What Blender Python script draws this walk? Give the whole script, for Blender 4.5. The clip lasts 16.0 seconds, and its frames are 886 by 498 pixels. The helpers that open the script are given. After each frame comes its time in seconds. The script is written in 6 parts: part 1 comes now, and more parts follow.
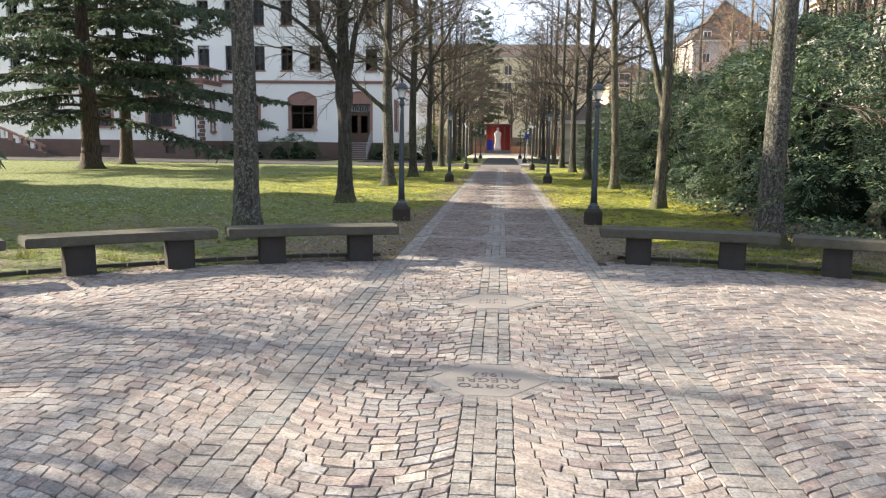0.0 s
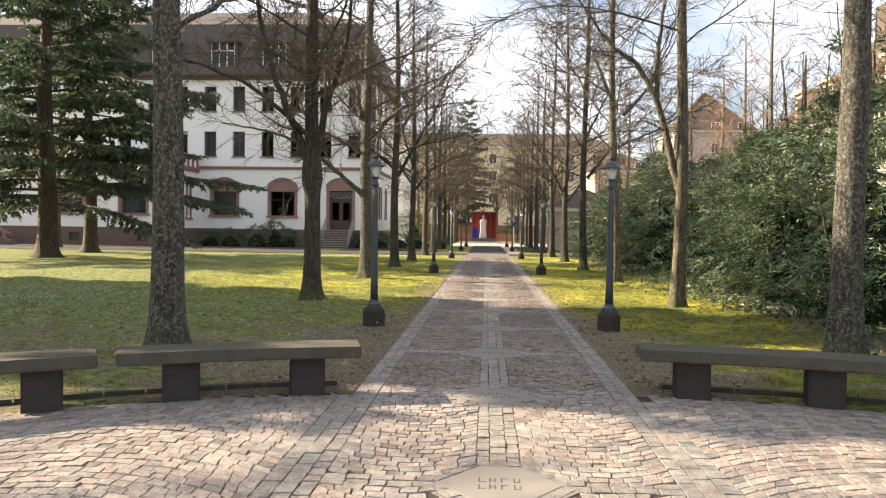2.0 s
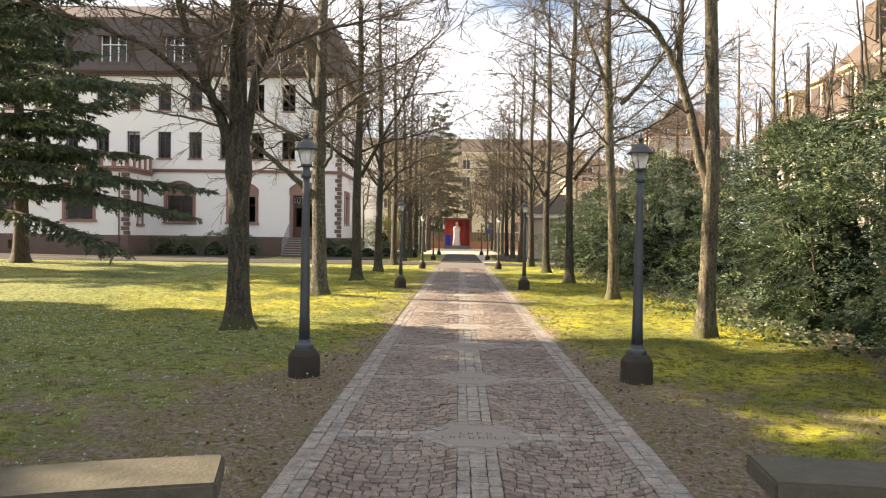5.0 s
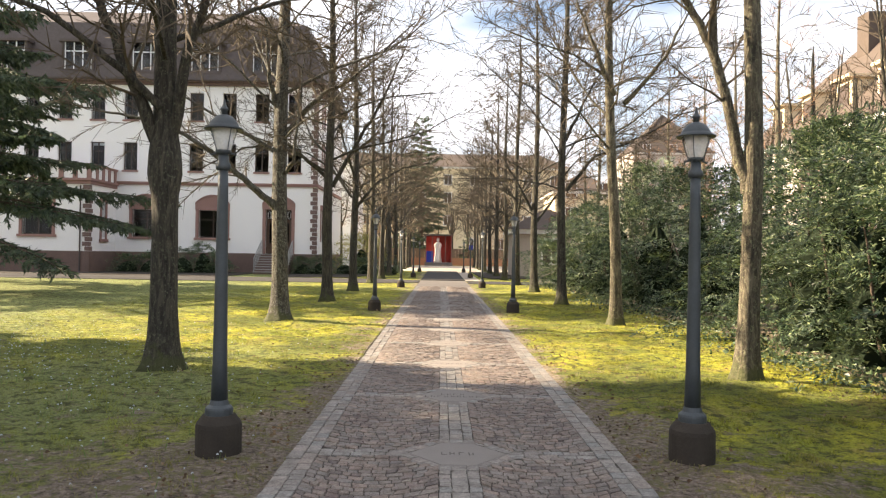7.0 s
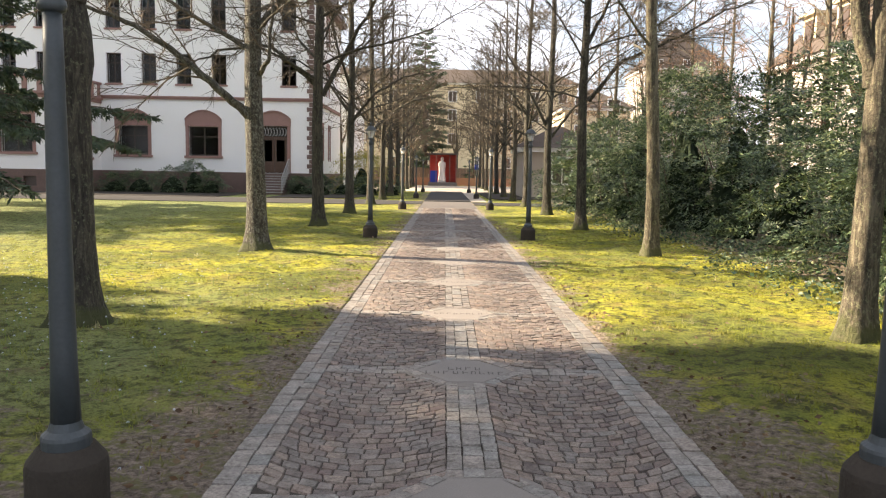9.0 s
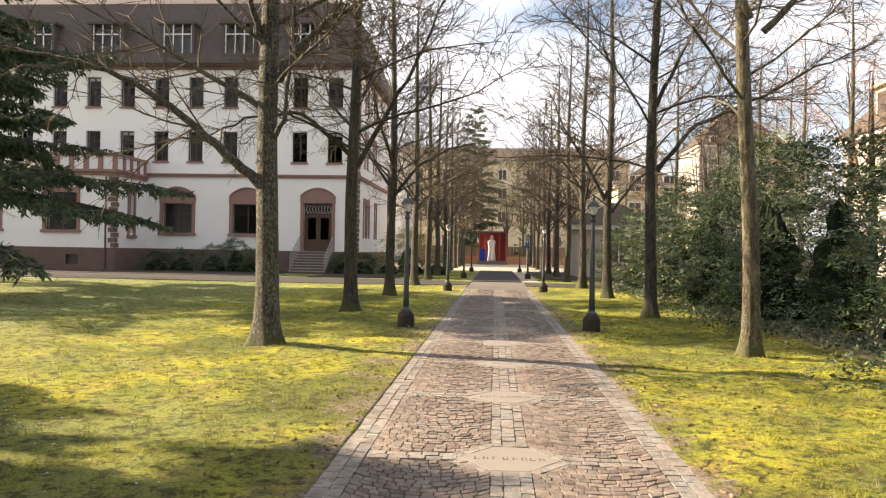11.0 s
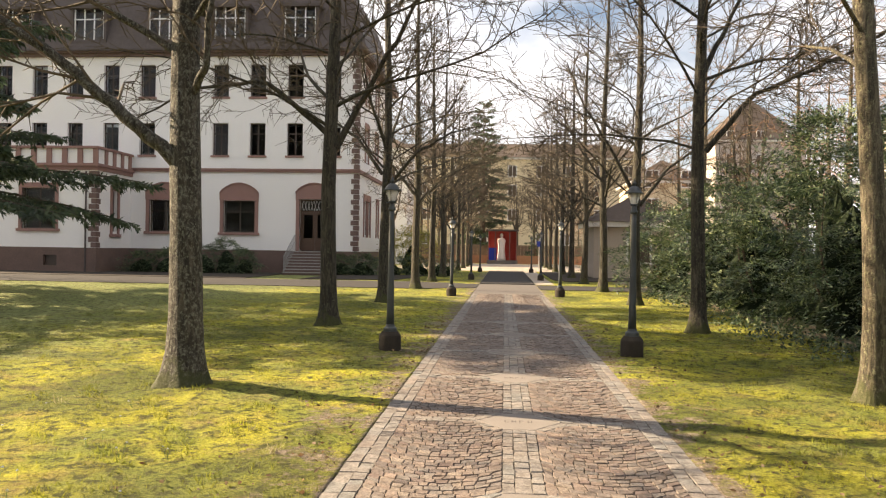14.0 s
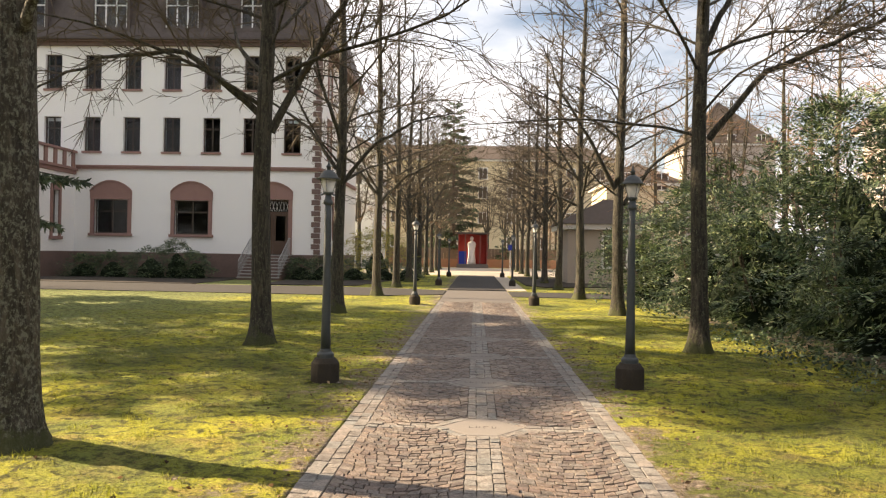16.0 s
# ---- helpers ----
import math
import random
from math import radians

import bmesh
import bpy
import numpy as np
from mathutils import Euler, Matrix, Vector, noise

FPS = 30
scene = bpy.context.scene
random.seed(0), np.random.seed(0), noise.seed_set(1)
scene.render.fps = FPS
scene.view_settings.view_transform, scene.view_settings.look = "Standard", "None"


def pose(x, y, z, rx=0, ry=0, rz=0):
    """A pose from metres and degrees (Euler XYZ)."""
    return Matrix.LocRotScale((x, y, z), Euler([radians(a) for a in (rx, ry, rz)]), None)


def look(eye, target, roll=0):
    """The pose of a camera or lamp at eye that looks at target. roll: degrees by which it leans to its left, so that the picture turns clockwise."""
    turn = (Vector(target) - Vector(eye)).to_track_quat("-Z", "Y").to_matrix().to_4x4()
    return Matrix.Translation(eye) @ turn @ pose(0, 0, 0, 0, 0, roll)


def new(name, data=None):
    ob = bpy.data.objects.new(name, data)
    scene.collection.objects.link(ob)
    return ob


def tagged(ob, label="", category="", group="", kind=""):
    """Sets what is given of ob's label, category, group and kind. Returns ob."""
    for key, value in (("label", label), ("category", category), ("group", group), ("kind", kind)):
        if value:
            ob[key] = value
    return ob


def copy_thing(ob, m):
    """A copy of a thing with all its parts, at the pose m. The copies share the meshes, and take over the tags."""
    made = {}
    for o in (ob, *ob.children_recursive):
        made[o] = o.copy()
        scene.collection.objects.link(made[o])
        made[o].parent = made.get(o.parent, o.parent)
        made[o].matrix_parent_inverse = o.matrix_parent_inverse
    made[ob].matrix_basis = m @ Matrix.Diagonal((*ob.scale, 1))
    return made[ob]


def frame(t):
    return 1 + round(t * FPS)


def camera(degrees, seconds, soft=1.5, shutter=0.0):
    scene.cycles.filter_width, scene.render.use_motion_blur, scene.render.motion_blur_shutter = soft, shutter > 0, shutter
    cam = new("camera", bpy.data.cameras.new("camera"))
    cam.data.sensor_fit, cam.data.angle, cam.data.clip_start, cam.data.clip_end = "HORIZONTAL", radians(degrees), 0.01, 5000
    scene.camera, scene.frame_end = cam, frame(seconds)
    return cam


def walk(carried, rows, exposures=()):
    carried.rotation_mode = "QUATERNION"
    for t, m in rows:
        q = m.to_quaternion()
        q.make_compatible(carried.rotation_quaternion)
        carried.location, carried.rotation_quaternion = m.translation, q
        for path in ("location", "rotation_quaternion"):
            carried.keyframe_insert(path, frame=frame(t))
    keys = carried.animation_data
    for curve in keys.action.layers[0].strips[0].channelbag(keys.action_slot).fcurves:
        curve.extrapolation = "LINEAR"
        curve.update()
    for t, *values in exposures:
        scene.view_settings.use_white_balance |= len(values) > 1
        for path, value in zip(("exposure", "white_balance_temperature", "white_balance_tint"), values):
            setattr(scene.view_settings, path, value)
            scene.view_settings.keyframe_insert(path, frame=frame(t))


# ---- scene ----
cam = camera(60.9, 16.0, soft=1.2)
PATH = [
    (0, (0.12, -0.505, 1.509), (-0.029, 1.469, 1.228), 0.7),
    (0.5, (0.096, 0.107, 1.5), (-0.048, 2.075, 1.172), 0.6),
    (1, (0.035, 0.762, 1.495), (-0.106, 2.729, 1.165), 0.8),
    (1.5, (-0.019, 1.49, 1.485), (-0.169, 3.475, 1.288), 0.9),
    (2, (-0.033, 2.113, 1.518), (-0.147, 4.11, 1.467), 0.8),
    (2.5, (-0.021, 2.727, 1.526), (-0.116, 4.725, 1.514), 0.8),
    (3, (-0.035, 3.291, 1.55), (-0.12, 5.289, 1.498), 0.8),
    (3.5, (-0.035, 3.864, 1.534), (-0.115, 5.861, 1.465), 0.8),
    (4, (-0.051, 4.417, 1.556), (-0.129, 6.415, 1.515), 0.8),
    (6.5, (-0.092, 7.35, 1.553), (-0.083, 9.35, 1.531), 0.9),
    (7, (-0.086, 7.969, 1.559), (-0.08, 9.969, 1.572), 0.9),
    (7.5, (-0.107, 8.578, 1.539), (-0.098, 10.578, 1.539), 0.8),
    (8, (-0.094, 9.196, 1.534), (-0.079, 11.194, 1.457), 0.9),
    (8.5, (-0.116, 9.862, 1.514), (-0.109, 11.86, 1.431), 0.7),
    (9, (-0.11, 10.515, 1.531), (-0.111, 12.505, 1.332), 1.0),
    (9.5, (-0.089, 11.097, 1.58), (-0.134, 13.085, 1.365), 0.7),
    (10, (-0.067, 11.794, 1.552), (-0.149, 13.789, 1.437), 0.8),
    (12.5, (-0.134, 14.735, 1.541), (-0.31, 16.727, 1.58), 0.9),
    (13, (-0.164, 15.349, 1.57), (-0.331, 17.342, 1.561), 1.0),
    (13.5, (-0.122, 15.93, 1.573), (-0.289, 17.923, 1.561), 0.8),
    (14, (-0.082, 16.531, 1.581), (-0.245, 18.525, 1.583), 0.9),
    (14.5, (-0.073, 17.139, 1.592), (-0.215, 19.131, 1.692), 0.8),
    (15, (-0.066, 17.772, 1.576), (-0.171, 19.768, 1.638), 0.8),
    (15.5, (-0.086, 18.386, 1.567), (-0.178, 20.383, 1.63), 1.0),
    (16, (-0.024, 18.968, 1.602), (-0.11, 20.966, 1.614), 1.0),
]
EXPOSURES = [(0, 1.97, 5680, 8), (1, 1.95, 5680, 8), (2, 2.05, 6450, 10), (4, 2.22, 6850, 11), (9, 2.16, 6380, 11), (12.5, 1.87, 7000, 12), (16, 1.87, 7000, 12)]
walk(cam, [(t, look(eye, target, roll)) for t, eye, target, roll in PATH], EXPOSURES)

# ---------------------------------------------------------------- light
SUN_EL, SUN_AZ = 27.0, -76.4
world = bpy.data.worlds.new("sky")
scene.world = world
world.use_nodes = True
wn, wl = world.node_tree.nodes, world.node_tree.links
sky = wn.new("ShaderNodeTexSky")
sky.sky_type = "NISHITA"
sky.sun_disc = False
sky.sun_elevation, sky.sun_rotation = radians(SUN_EL), radians(SUN_AZ)
sky.air_density, sky.dust_density = 1.0, 2.2
wtc = wn.new("ShaderNodeTexCoord")
wmap = wn.new("ShaderNodeMapping")
wmap.inputs["Scale"].default_value = (1.0, 1.0, 2.6)
wnoise = wn.new("ShaderNodeTexNoise")
wnoise.inputs["Scale"].default_value, wnoise.inputs["Detail"].default_value = 3.2, 7.0
wramp = wn.new("ShaderNodeValToRGB")
wramp.color_ramp.elements[0].position, wramp.color_ramp.elements[1].position = 0.34, 0.60
wmix = wn.new("ShaderNodeMixRGB")
wmix.inputs["Color2"].default_value = (7.6, 7.7, 8.1, 1)
wl.new(wtc.outputs["Generated"], wmap.inputs["Vector"])
wl.new(wmap.outputs["Vector"], wnoise.inputs["Vector"])
wl.new(wnoise.outputs["Fac"], wramp.inputs["Fac"])
wl.new(wramp.outputs["Color"], wmix.inputs["Fac"])
wl.new(sky.outputs["Color"], wmix.inputs["Color1"])
wl.new(wmix.outputs["Color"], wn["Background"].inputs["Color"])
wn["Background"].inputs["Strength"].default_value = 0.050
sun = new("sun", bpy.data.lights.new("sun", "SUN"))
sun.data.energy, sun.data.angle, sun.data.color = 5.0, radians(0.6), (1.0, 0.81, 0.57)
az, el = radians(SUN_AZ), radians(SUN_EL)
to_sun = Vector((math.sin(az) * math.cos(el), math.cos(az) * math.cos(el), math.sin(el)))
sun.matrix_world = look(to_sun * 60, (0, 0, 0))


# ---------------------------------------------------------------- mesh helpers
class Mesh:
    """Gathers faces for one mesh."""

    def __init__(self):
        self.v, self.f, self.n = [], [], 0

    def add(self, verts, faces):
        verts = np.asarray(verts, dtype=float).reshape(-1, 3)
        self.v.append(verts)
        n = self.n
        self.f.extend([tuple(i + n for i in f) for f in faces])
        self.n += len(verts)
        return self

    def many(self, verts, quads):
        """verts (k, m, 3): k equal pieces; quads: faces of one piece."""
        k, m, _ = verts.shape
        self.v.append(verts.reshape(-1, 3))
        q = np.asarray(quads)
        idx = (np.arange(k)[:, None, None] * m + q[None]).reshape(-1, q.shape[1]) + self.n
        self.f.extend(idx.tolist())
        self.n += k * m
        return self

    def box(self, x0, x1, y0, y1, z0, z1, b=0.0):
        if b <= 0:
            v = [(x, y, z) for z in (z0, z1) for y in (y0, y1) for x in (x0, x1)]
            return self.add(v, [(0, 2, 3, 1), (4, 5, 7, 6), (0, 1, 5, 4), (2, 6, 7, 3), (0, 4, 6, 2), (1, 3, 7, 5)])
        bm = bmesh.new()
        bmesh.ops.create_cube(bm, size=1)
        for p in bm.verts:
            p.co = Vector(((x0 + x1) / 2 + p.co.x * (x1 - x0), (y0 + y1) / 2 + p.co.y * (y1 - y0), (z0 + z1) / 2 + p.co.z * (z1 - z0)))
        bmesh.ops.bevel(bm, geom=bm.edges[:], offset=b, segments=2, profile=0.6, affect="EDGES")
        self.bm(bm)
        return self

    def bm(self, bm):
        bm.verts.index_update()
        self.add([p.co[:] for p in bm.verts], [tuple(p.index for p in f.verts) for f in bm.faces])
        bm.free()
        return self

    def prism(self, outline, lo, hi, axis="z"):
        """outline: 2D points, swept from lo to hi along an axis (for y: points are x, z; for x: y, z)."""
        def to3(p, h):
            return (p[0], p[1], h) if axis == "z" else (p[0], h, p[1]) if axis == "y" else (h, p[0], p[1])
        n = len(outline)
        v = [to3(p, lo) for p in outline] + [to3(p, hi) for p in outline]
        f = [tuple(range(n - 1, -1, -1)), tuple(range(n, 2 * n))] + [(i, (i + 1) % n, n + (i + 1) % n, n + i) for i in range(n)]
        return self.add(v, f)

    def lathe(self, profile, x=0, y=0, z=0, sides=20, squash=1.0, caps=True):
        """profile: (radius, height) from bottom to top."""
        a = np.linspace(0, 2 * np.pi, sides, endpoint=False)
        v = [(x + r * c, y + r * s * squash, z + h) for r, h in profile for c, s in zip(np.cos(a), np.sin(a))]
        f = [(i * sides + j, i * sides + (j + 1) % sides, (i + 1) * sides + (j + 1) % sides, (i + 1) * sides + j)
             for i in range(len(profile) - 1) for j in range(sides)]
        if caps:
            f.append(tuple(range(sides - 1, -1, -1)))
            f.append(tuple((len(profile) - 1) * sides + j for j in range(sides)))
        return self.add(v, f)

    def tube(self, pts, radii, sides=6):
        p = np.asarray(pts, dtype=float)
        r = np.asarray(radii, dtype=float)
        d = np.gradient(p, axis=0)
        d /= np.linalg.norm(d, axis=1)[:, None] + 1e-9
        ref = np.array((1.0, 0, 0)) if abs(d[0, 2]) > 0.8 else np.array((0, 0, 1.0))
        u = np.cross(d, ref)
        u /= np.linalg.norm(u, axis=1)[:, None] + 1e-9
        w = np.cross(d, u)
        a = np.linspace(0, 2 * np.pi, sides, endpoint=False)
        ring = u[:, None, :] * np.cos(a)[None, :, None] + w[:, None, :] * np.sin(a)[None, :, None]
        v = p[:, None, :] + ring * r[:, None, None]
        k = len(p)
        i, j = np.meshgrid(np.arange(k - 1), np.arange(sides), indexing="ij")
        jn = (j + 1) % sides
        q = np.stack((i * sides + j, (i + 1) * sides + j, (i + 1) * sides + jn, i * sides + jn), -1).reshape(-1, 4) + self.n
        self.v.append(v.reshape(-1, 3))
        self.f.extend(q.tolist())
        self.n += k * sides
        return self

    def data(self, name, material, smooth=False):
        me = bpy.data.meshes.new(name)
        me.from_pydata(np.concatenate(self.v).tolist() if self.v else [], [], self.f)
        me.materials.append(material)
        if smooth:
            me.polygons.foreach_set("use_smooth", [True] * len(me.polygons))
        me.update()
        return me


def part(name, mesh, material, parent=None, label="", smooth=False):
    """One mesh object, as a thing (no parent) or as a part of one."""
    ob = new(name, mesh.data(name, material, smooth))
    if parent is not None:
        ob.parent = parent
    return tagged(ob, label)


def thing(name, label, category, x=0.0, y=0.0, z=0.0, rz=0.0, group="", kind=""):
    ob = new(name)
    ob.matrix_basis = pose(x, y, z, 0, 0, rz)
    return tagged(ob, label, category, group, kind)


def smoothstep(a, b, x):
    t = np.clip((x - a) / (b - a), 0, 1)
    return t * t * (3 - 2 * t)


# ---------------------------------------------------------------- materials
class Nodes:
    def __init__(self, name, rough=0.8, metal=0.0):
        self.m = bpy.data.materials.new(name)
        self.m.use_nodes = True
        self.nt = self.m.node_tree
        self.bsdf = self.nt.nodes["Principled BSDF"]
        self.bsdf.inputs["Roughness"].default_value = rough
        self.bsdf.inputs["Metallic"].default_value = metal
        self.tc = self.nt.nodes.new("ShaderNodeTexCoord")

    def node(self, kind, **values):
        n = self.nt.nodes.new(kind)
        for k, v in values.items():
            n.inputs[k.replace("_", " ")].default_value = v
        return n

    def link(self, a, b):
        self.nt.links.new(a, b)

    def noise(self, scale, detail=5.0, rough=0.55, stretch=(1, 1, 1), distort=0.0):
        mp = self.node("ShaderNodeMapping")
        mp.inputs["Scale"].default_value = stretch
        n = self.node("ShaderNodeTexNoise", Scale=scale, Detail=detail, Roughness=rough, Distortion=distort)
        self.link(self.tc.outputs["Object"], mp.inputs["Vector"])
        self.link(mp.outputs["Vector"], n.inputs["Vector"])
        return n.outputs["Fac"]

    def ramp(self, fac, stops):
        r = self.node("ShaderNodeValToRGB")
        e = r.color_ramp.elements
        while len(e) < len(stops):
            e.new(0.5)
        for k, (p, c) in zip(e, stops):
            k.position = p
            k.color = (*c, 1) if len(c) == 3 else c
        self.link(fac, r.inputs["Fac"])
        return r.outputs["Color"]

    def mix(self, fac, a, b, mode="MIX"):
        m = self.node("ShaderNodeMixRGB")
        m.blend_type = mode
        for v, s in ((fac, "Fac"), (a, "Color1"), (b, "Color2")):
            if isinstance(v, (int, float)):
                m.inputs[s].default_value = v
            elif isinstance(v, tuple):
                m.inputs[s].default_value = (*v, 1)
            else:
                self.link(v, m.inputs[s])
        return m.outputs["Color"]

    def math(self, op, a, b=0.0):
        m = self.node("ShaderNodeMath")
        m.operation = op
        for i, v in enumerate((a, b)):
            if isinstance(v, (int, float)):
                m.inputs[i].default_value = v
            else:
                self.link(v, m.inputs[i])
        return m.outputs[0]

    def pick(self):
        """A random number for each piece, joined or single."""
        a = self.nt.nodes.new("ShaderNodeObjectInfo").outputs["Random"]
        b = self.nt.nodes.new("ShaderNodeNewGeometry").outputs["Random Per Island"]
        return self.math("FRACT", self.math("ADD", a, b))

    def bump(self, height, strength=0.4, distance=0.02):
        b = self.node("ShaderNodeBump", Strength=strength, Distance=distance)
        self.link(height, b.inputs["Height"])
        self.link(b.outputs["Normal"], self.bsdf.inputs["Normal"])

    def thin(self, color, share=0.45):
        """Lets light through thin blades and leaves."""
        t = self.node("ShaderNodeBsdfTranslucent")
        m = self.node("ShaderNodeMixShader")
        m.inputs[0].default_value = share
        self.link(color, t.inputs["Color"])
        self.link(self.bsdf.outputs[0], m.inputs[1])
        self.link(t.outputs[0], m.inputs[2])
        self.link(m.outputs[0], self.nt.nodes["Material Output"].inputs["Surface"])

    def done(self, color=None, rough=None):
        if color is not None:
            self.link(color, self.bsdf.inputs["Base Color"])
        if rough is not None:
            self.link(rough, self.bsdf.inputs["Roughness"])
        return self.m


def plain(name, a, b, scale=6.0, rough=0.8, metal=0.0, bump=0.3, dist=0.01, fine=60.0):
    """A surface that wanders between two colours, with fine grain."""
    n = Nodes(name, rough, metal)
    c = n.mix(n.noise(scale, 6), a, b)
    n.bsdf.inputs["Specular IOR Level"].default_value = 0.5 if rough < 0.6 else 0.2
    g = n.noise(fine, 3)
    c = n.mix(0.22, c, n.ramp(g, [(0.3, (0.25, 0.25, 0.25)), (0.7, (1, 1, 1))]), "MULTIPLY")
    n.bump(g, bump, dist)
    return n.done(c)


def sett_material(name, stops, tint=(0.5, 0.46, 0.42)):
    n = Nodes(name, 0.72)
    n.bsdf.inputs["Specular IOR Level"].default_value = 0.22
    c = n.ramp(n.pick(), stops)
    big = n.noise(0.9, 4)
    c = n.mix(n.ramp(big, [(0.42, (0, 0, 0)), (0.68, (0.55, 0.55, 0.55))]), c, tint, "MULTIPLY")
    g = n.noise(55, 4, 0.65)
    c = n.mix(0.75, c, n.ramp(g, [(0.34, (0.42, 0.40, 0.38)), (0.5, (0.92, 0.92, 0.92)), (0.66, (1.25, 1.23, 1.2))]), "MULTIPLY")
    worn = n.noise(9, 7, 0.72)
    c = n.mix(0.7, c, n.ramp(worn, [(0.38, (0.52, 0.50, 0.48)), (0.52, (1.0, 1.0, 1.0)), (0.64, (1.28, 1.27, 1.25))]), "MULTIPLY")
    n.bump(n.mix(0.5, g, n.noise(14, 3)), 0.8, 0.016)
    return n.done(c, n.ramp(g, [(0.3, (0.55, 0.55, 0.55)), (0.7, (0.85, 0.85, 0.85))]))


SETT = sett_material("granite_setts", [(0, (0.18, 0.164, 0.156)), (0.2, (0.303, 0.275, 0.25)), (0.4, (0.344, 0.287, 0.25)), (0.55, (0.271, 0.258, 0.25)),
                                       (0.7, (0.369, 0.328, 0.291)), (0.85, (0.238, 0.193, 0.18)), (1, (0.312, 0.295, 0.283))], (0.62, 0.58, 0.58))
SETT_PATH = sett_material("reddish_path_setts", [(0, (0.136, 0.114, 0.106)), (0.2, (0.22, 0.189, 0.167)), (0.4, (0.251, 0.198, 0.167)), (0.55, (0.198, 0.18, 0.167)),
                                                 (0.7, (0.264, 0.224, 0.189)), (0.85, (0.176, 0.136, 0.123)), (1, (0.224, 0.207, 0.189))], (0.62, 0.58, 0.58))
SETT_PALE = sett_material("pale_setts", [(0, (0.221, 0.204, 0.189)), (0.35, (0.28, 0.257, 0.234)), (0.6, (0.227, 0.227, 0.218)), (0.8, (0.28, 0.243, 0.214)), (1, (0.259, 0.253, 0.24))],
                          (0.72, 0.68, 0.66))
JOINT = plain("joint_sand", (0.07, 0.06, 0.05), (0.035, 0.03, 0.026), 3, 0.95, 0, 0.5)
SLAB = plain("slab_stone", (0.258, 0.232, 0.215), (0.206, 0.189, 0.172), 5, 0.92, 0, 0.25, 0.004, 120)
SETT_FILL = plain("stone_chips", (0.27, 0.245, 0.225), (0.17, 0.155, 0.14), 30, 0.95, 0, 0.8, 0.01, 90)
FAR_SETTS = plain("distant_setts", (0.165, 0.15, 0.14), (0.12, 0.11, 0.103), 7, 0.9, 0, 0.6, 0.01, 40)
LETTER = plain("letter_groove", (0.12, 0.107, 0.098), (0.085, 0.077, 0.07), 20, 0.9)


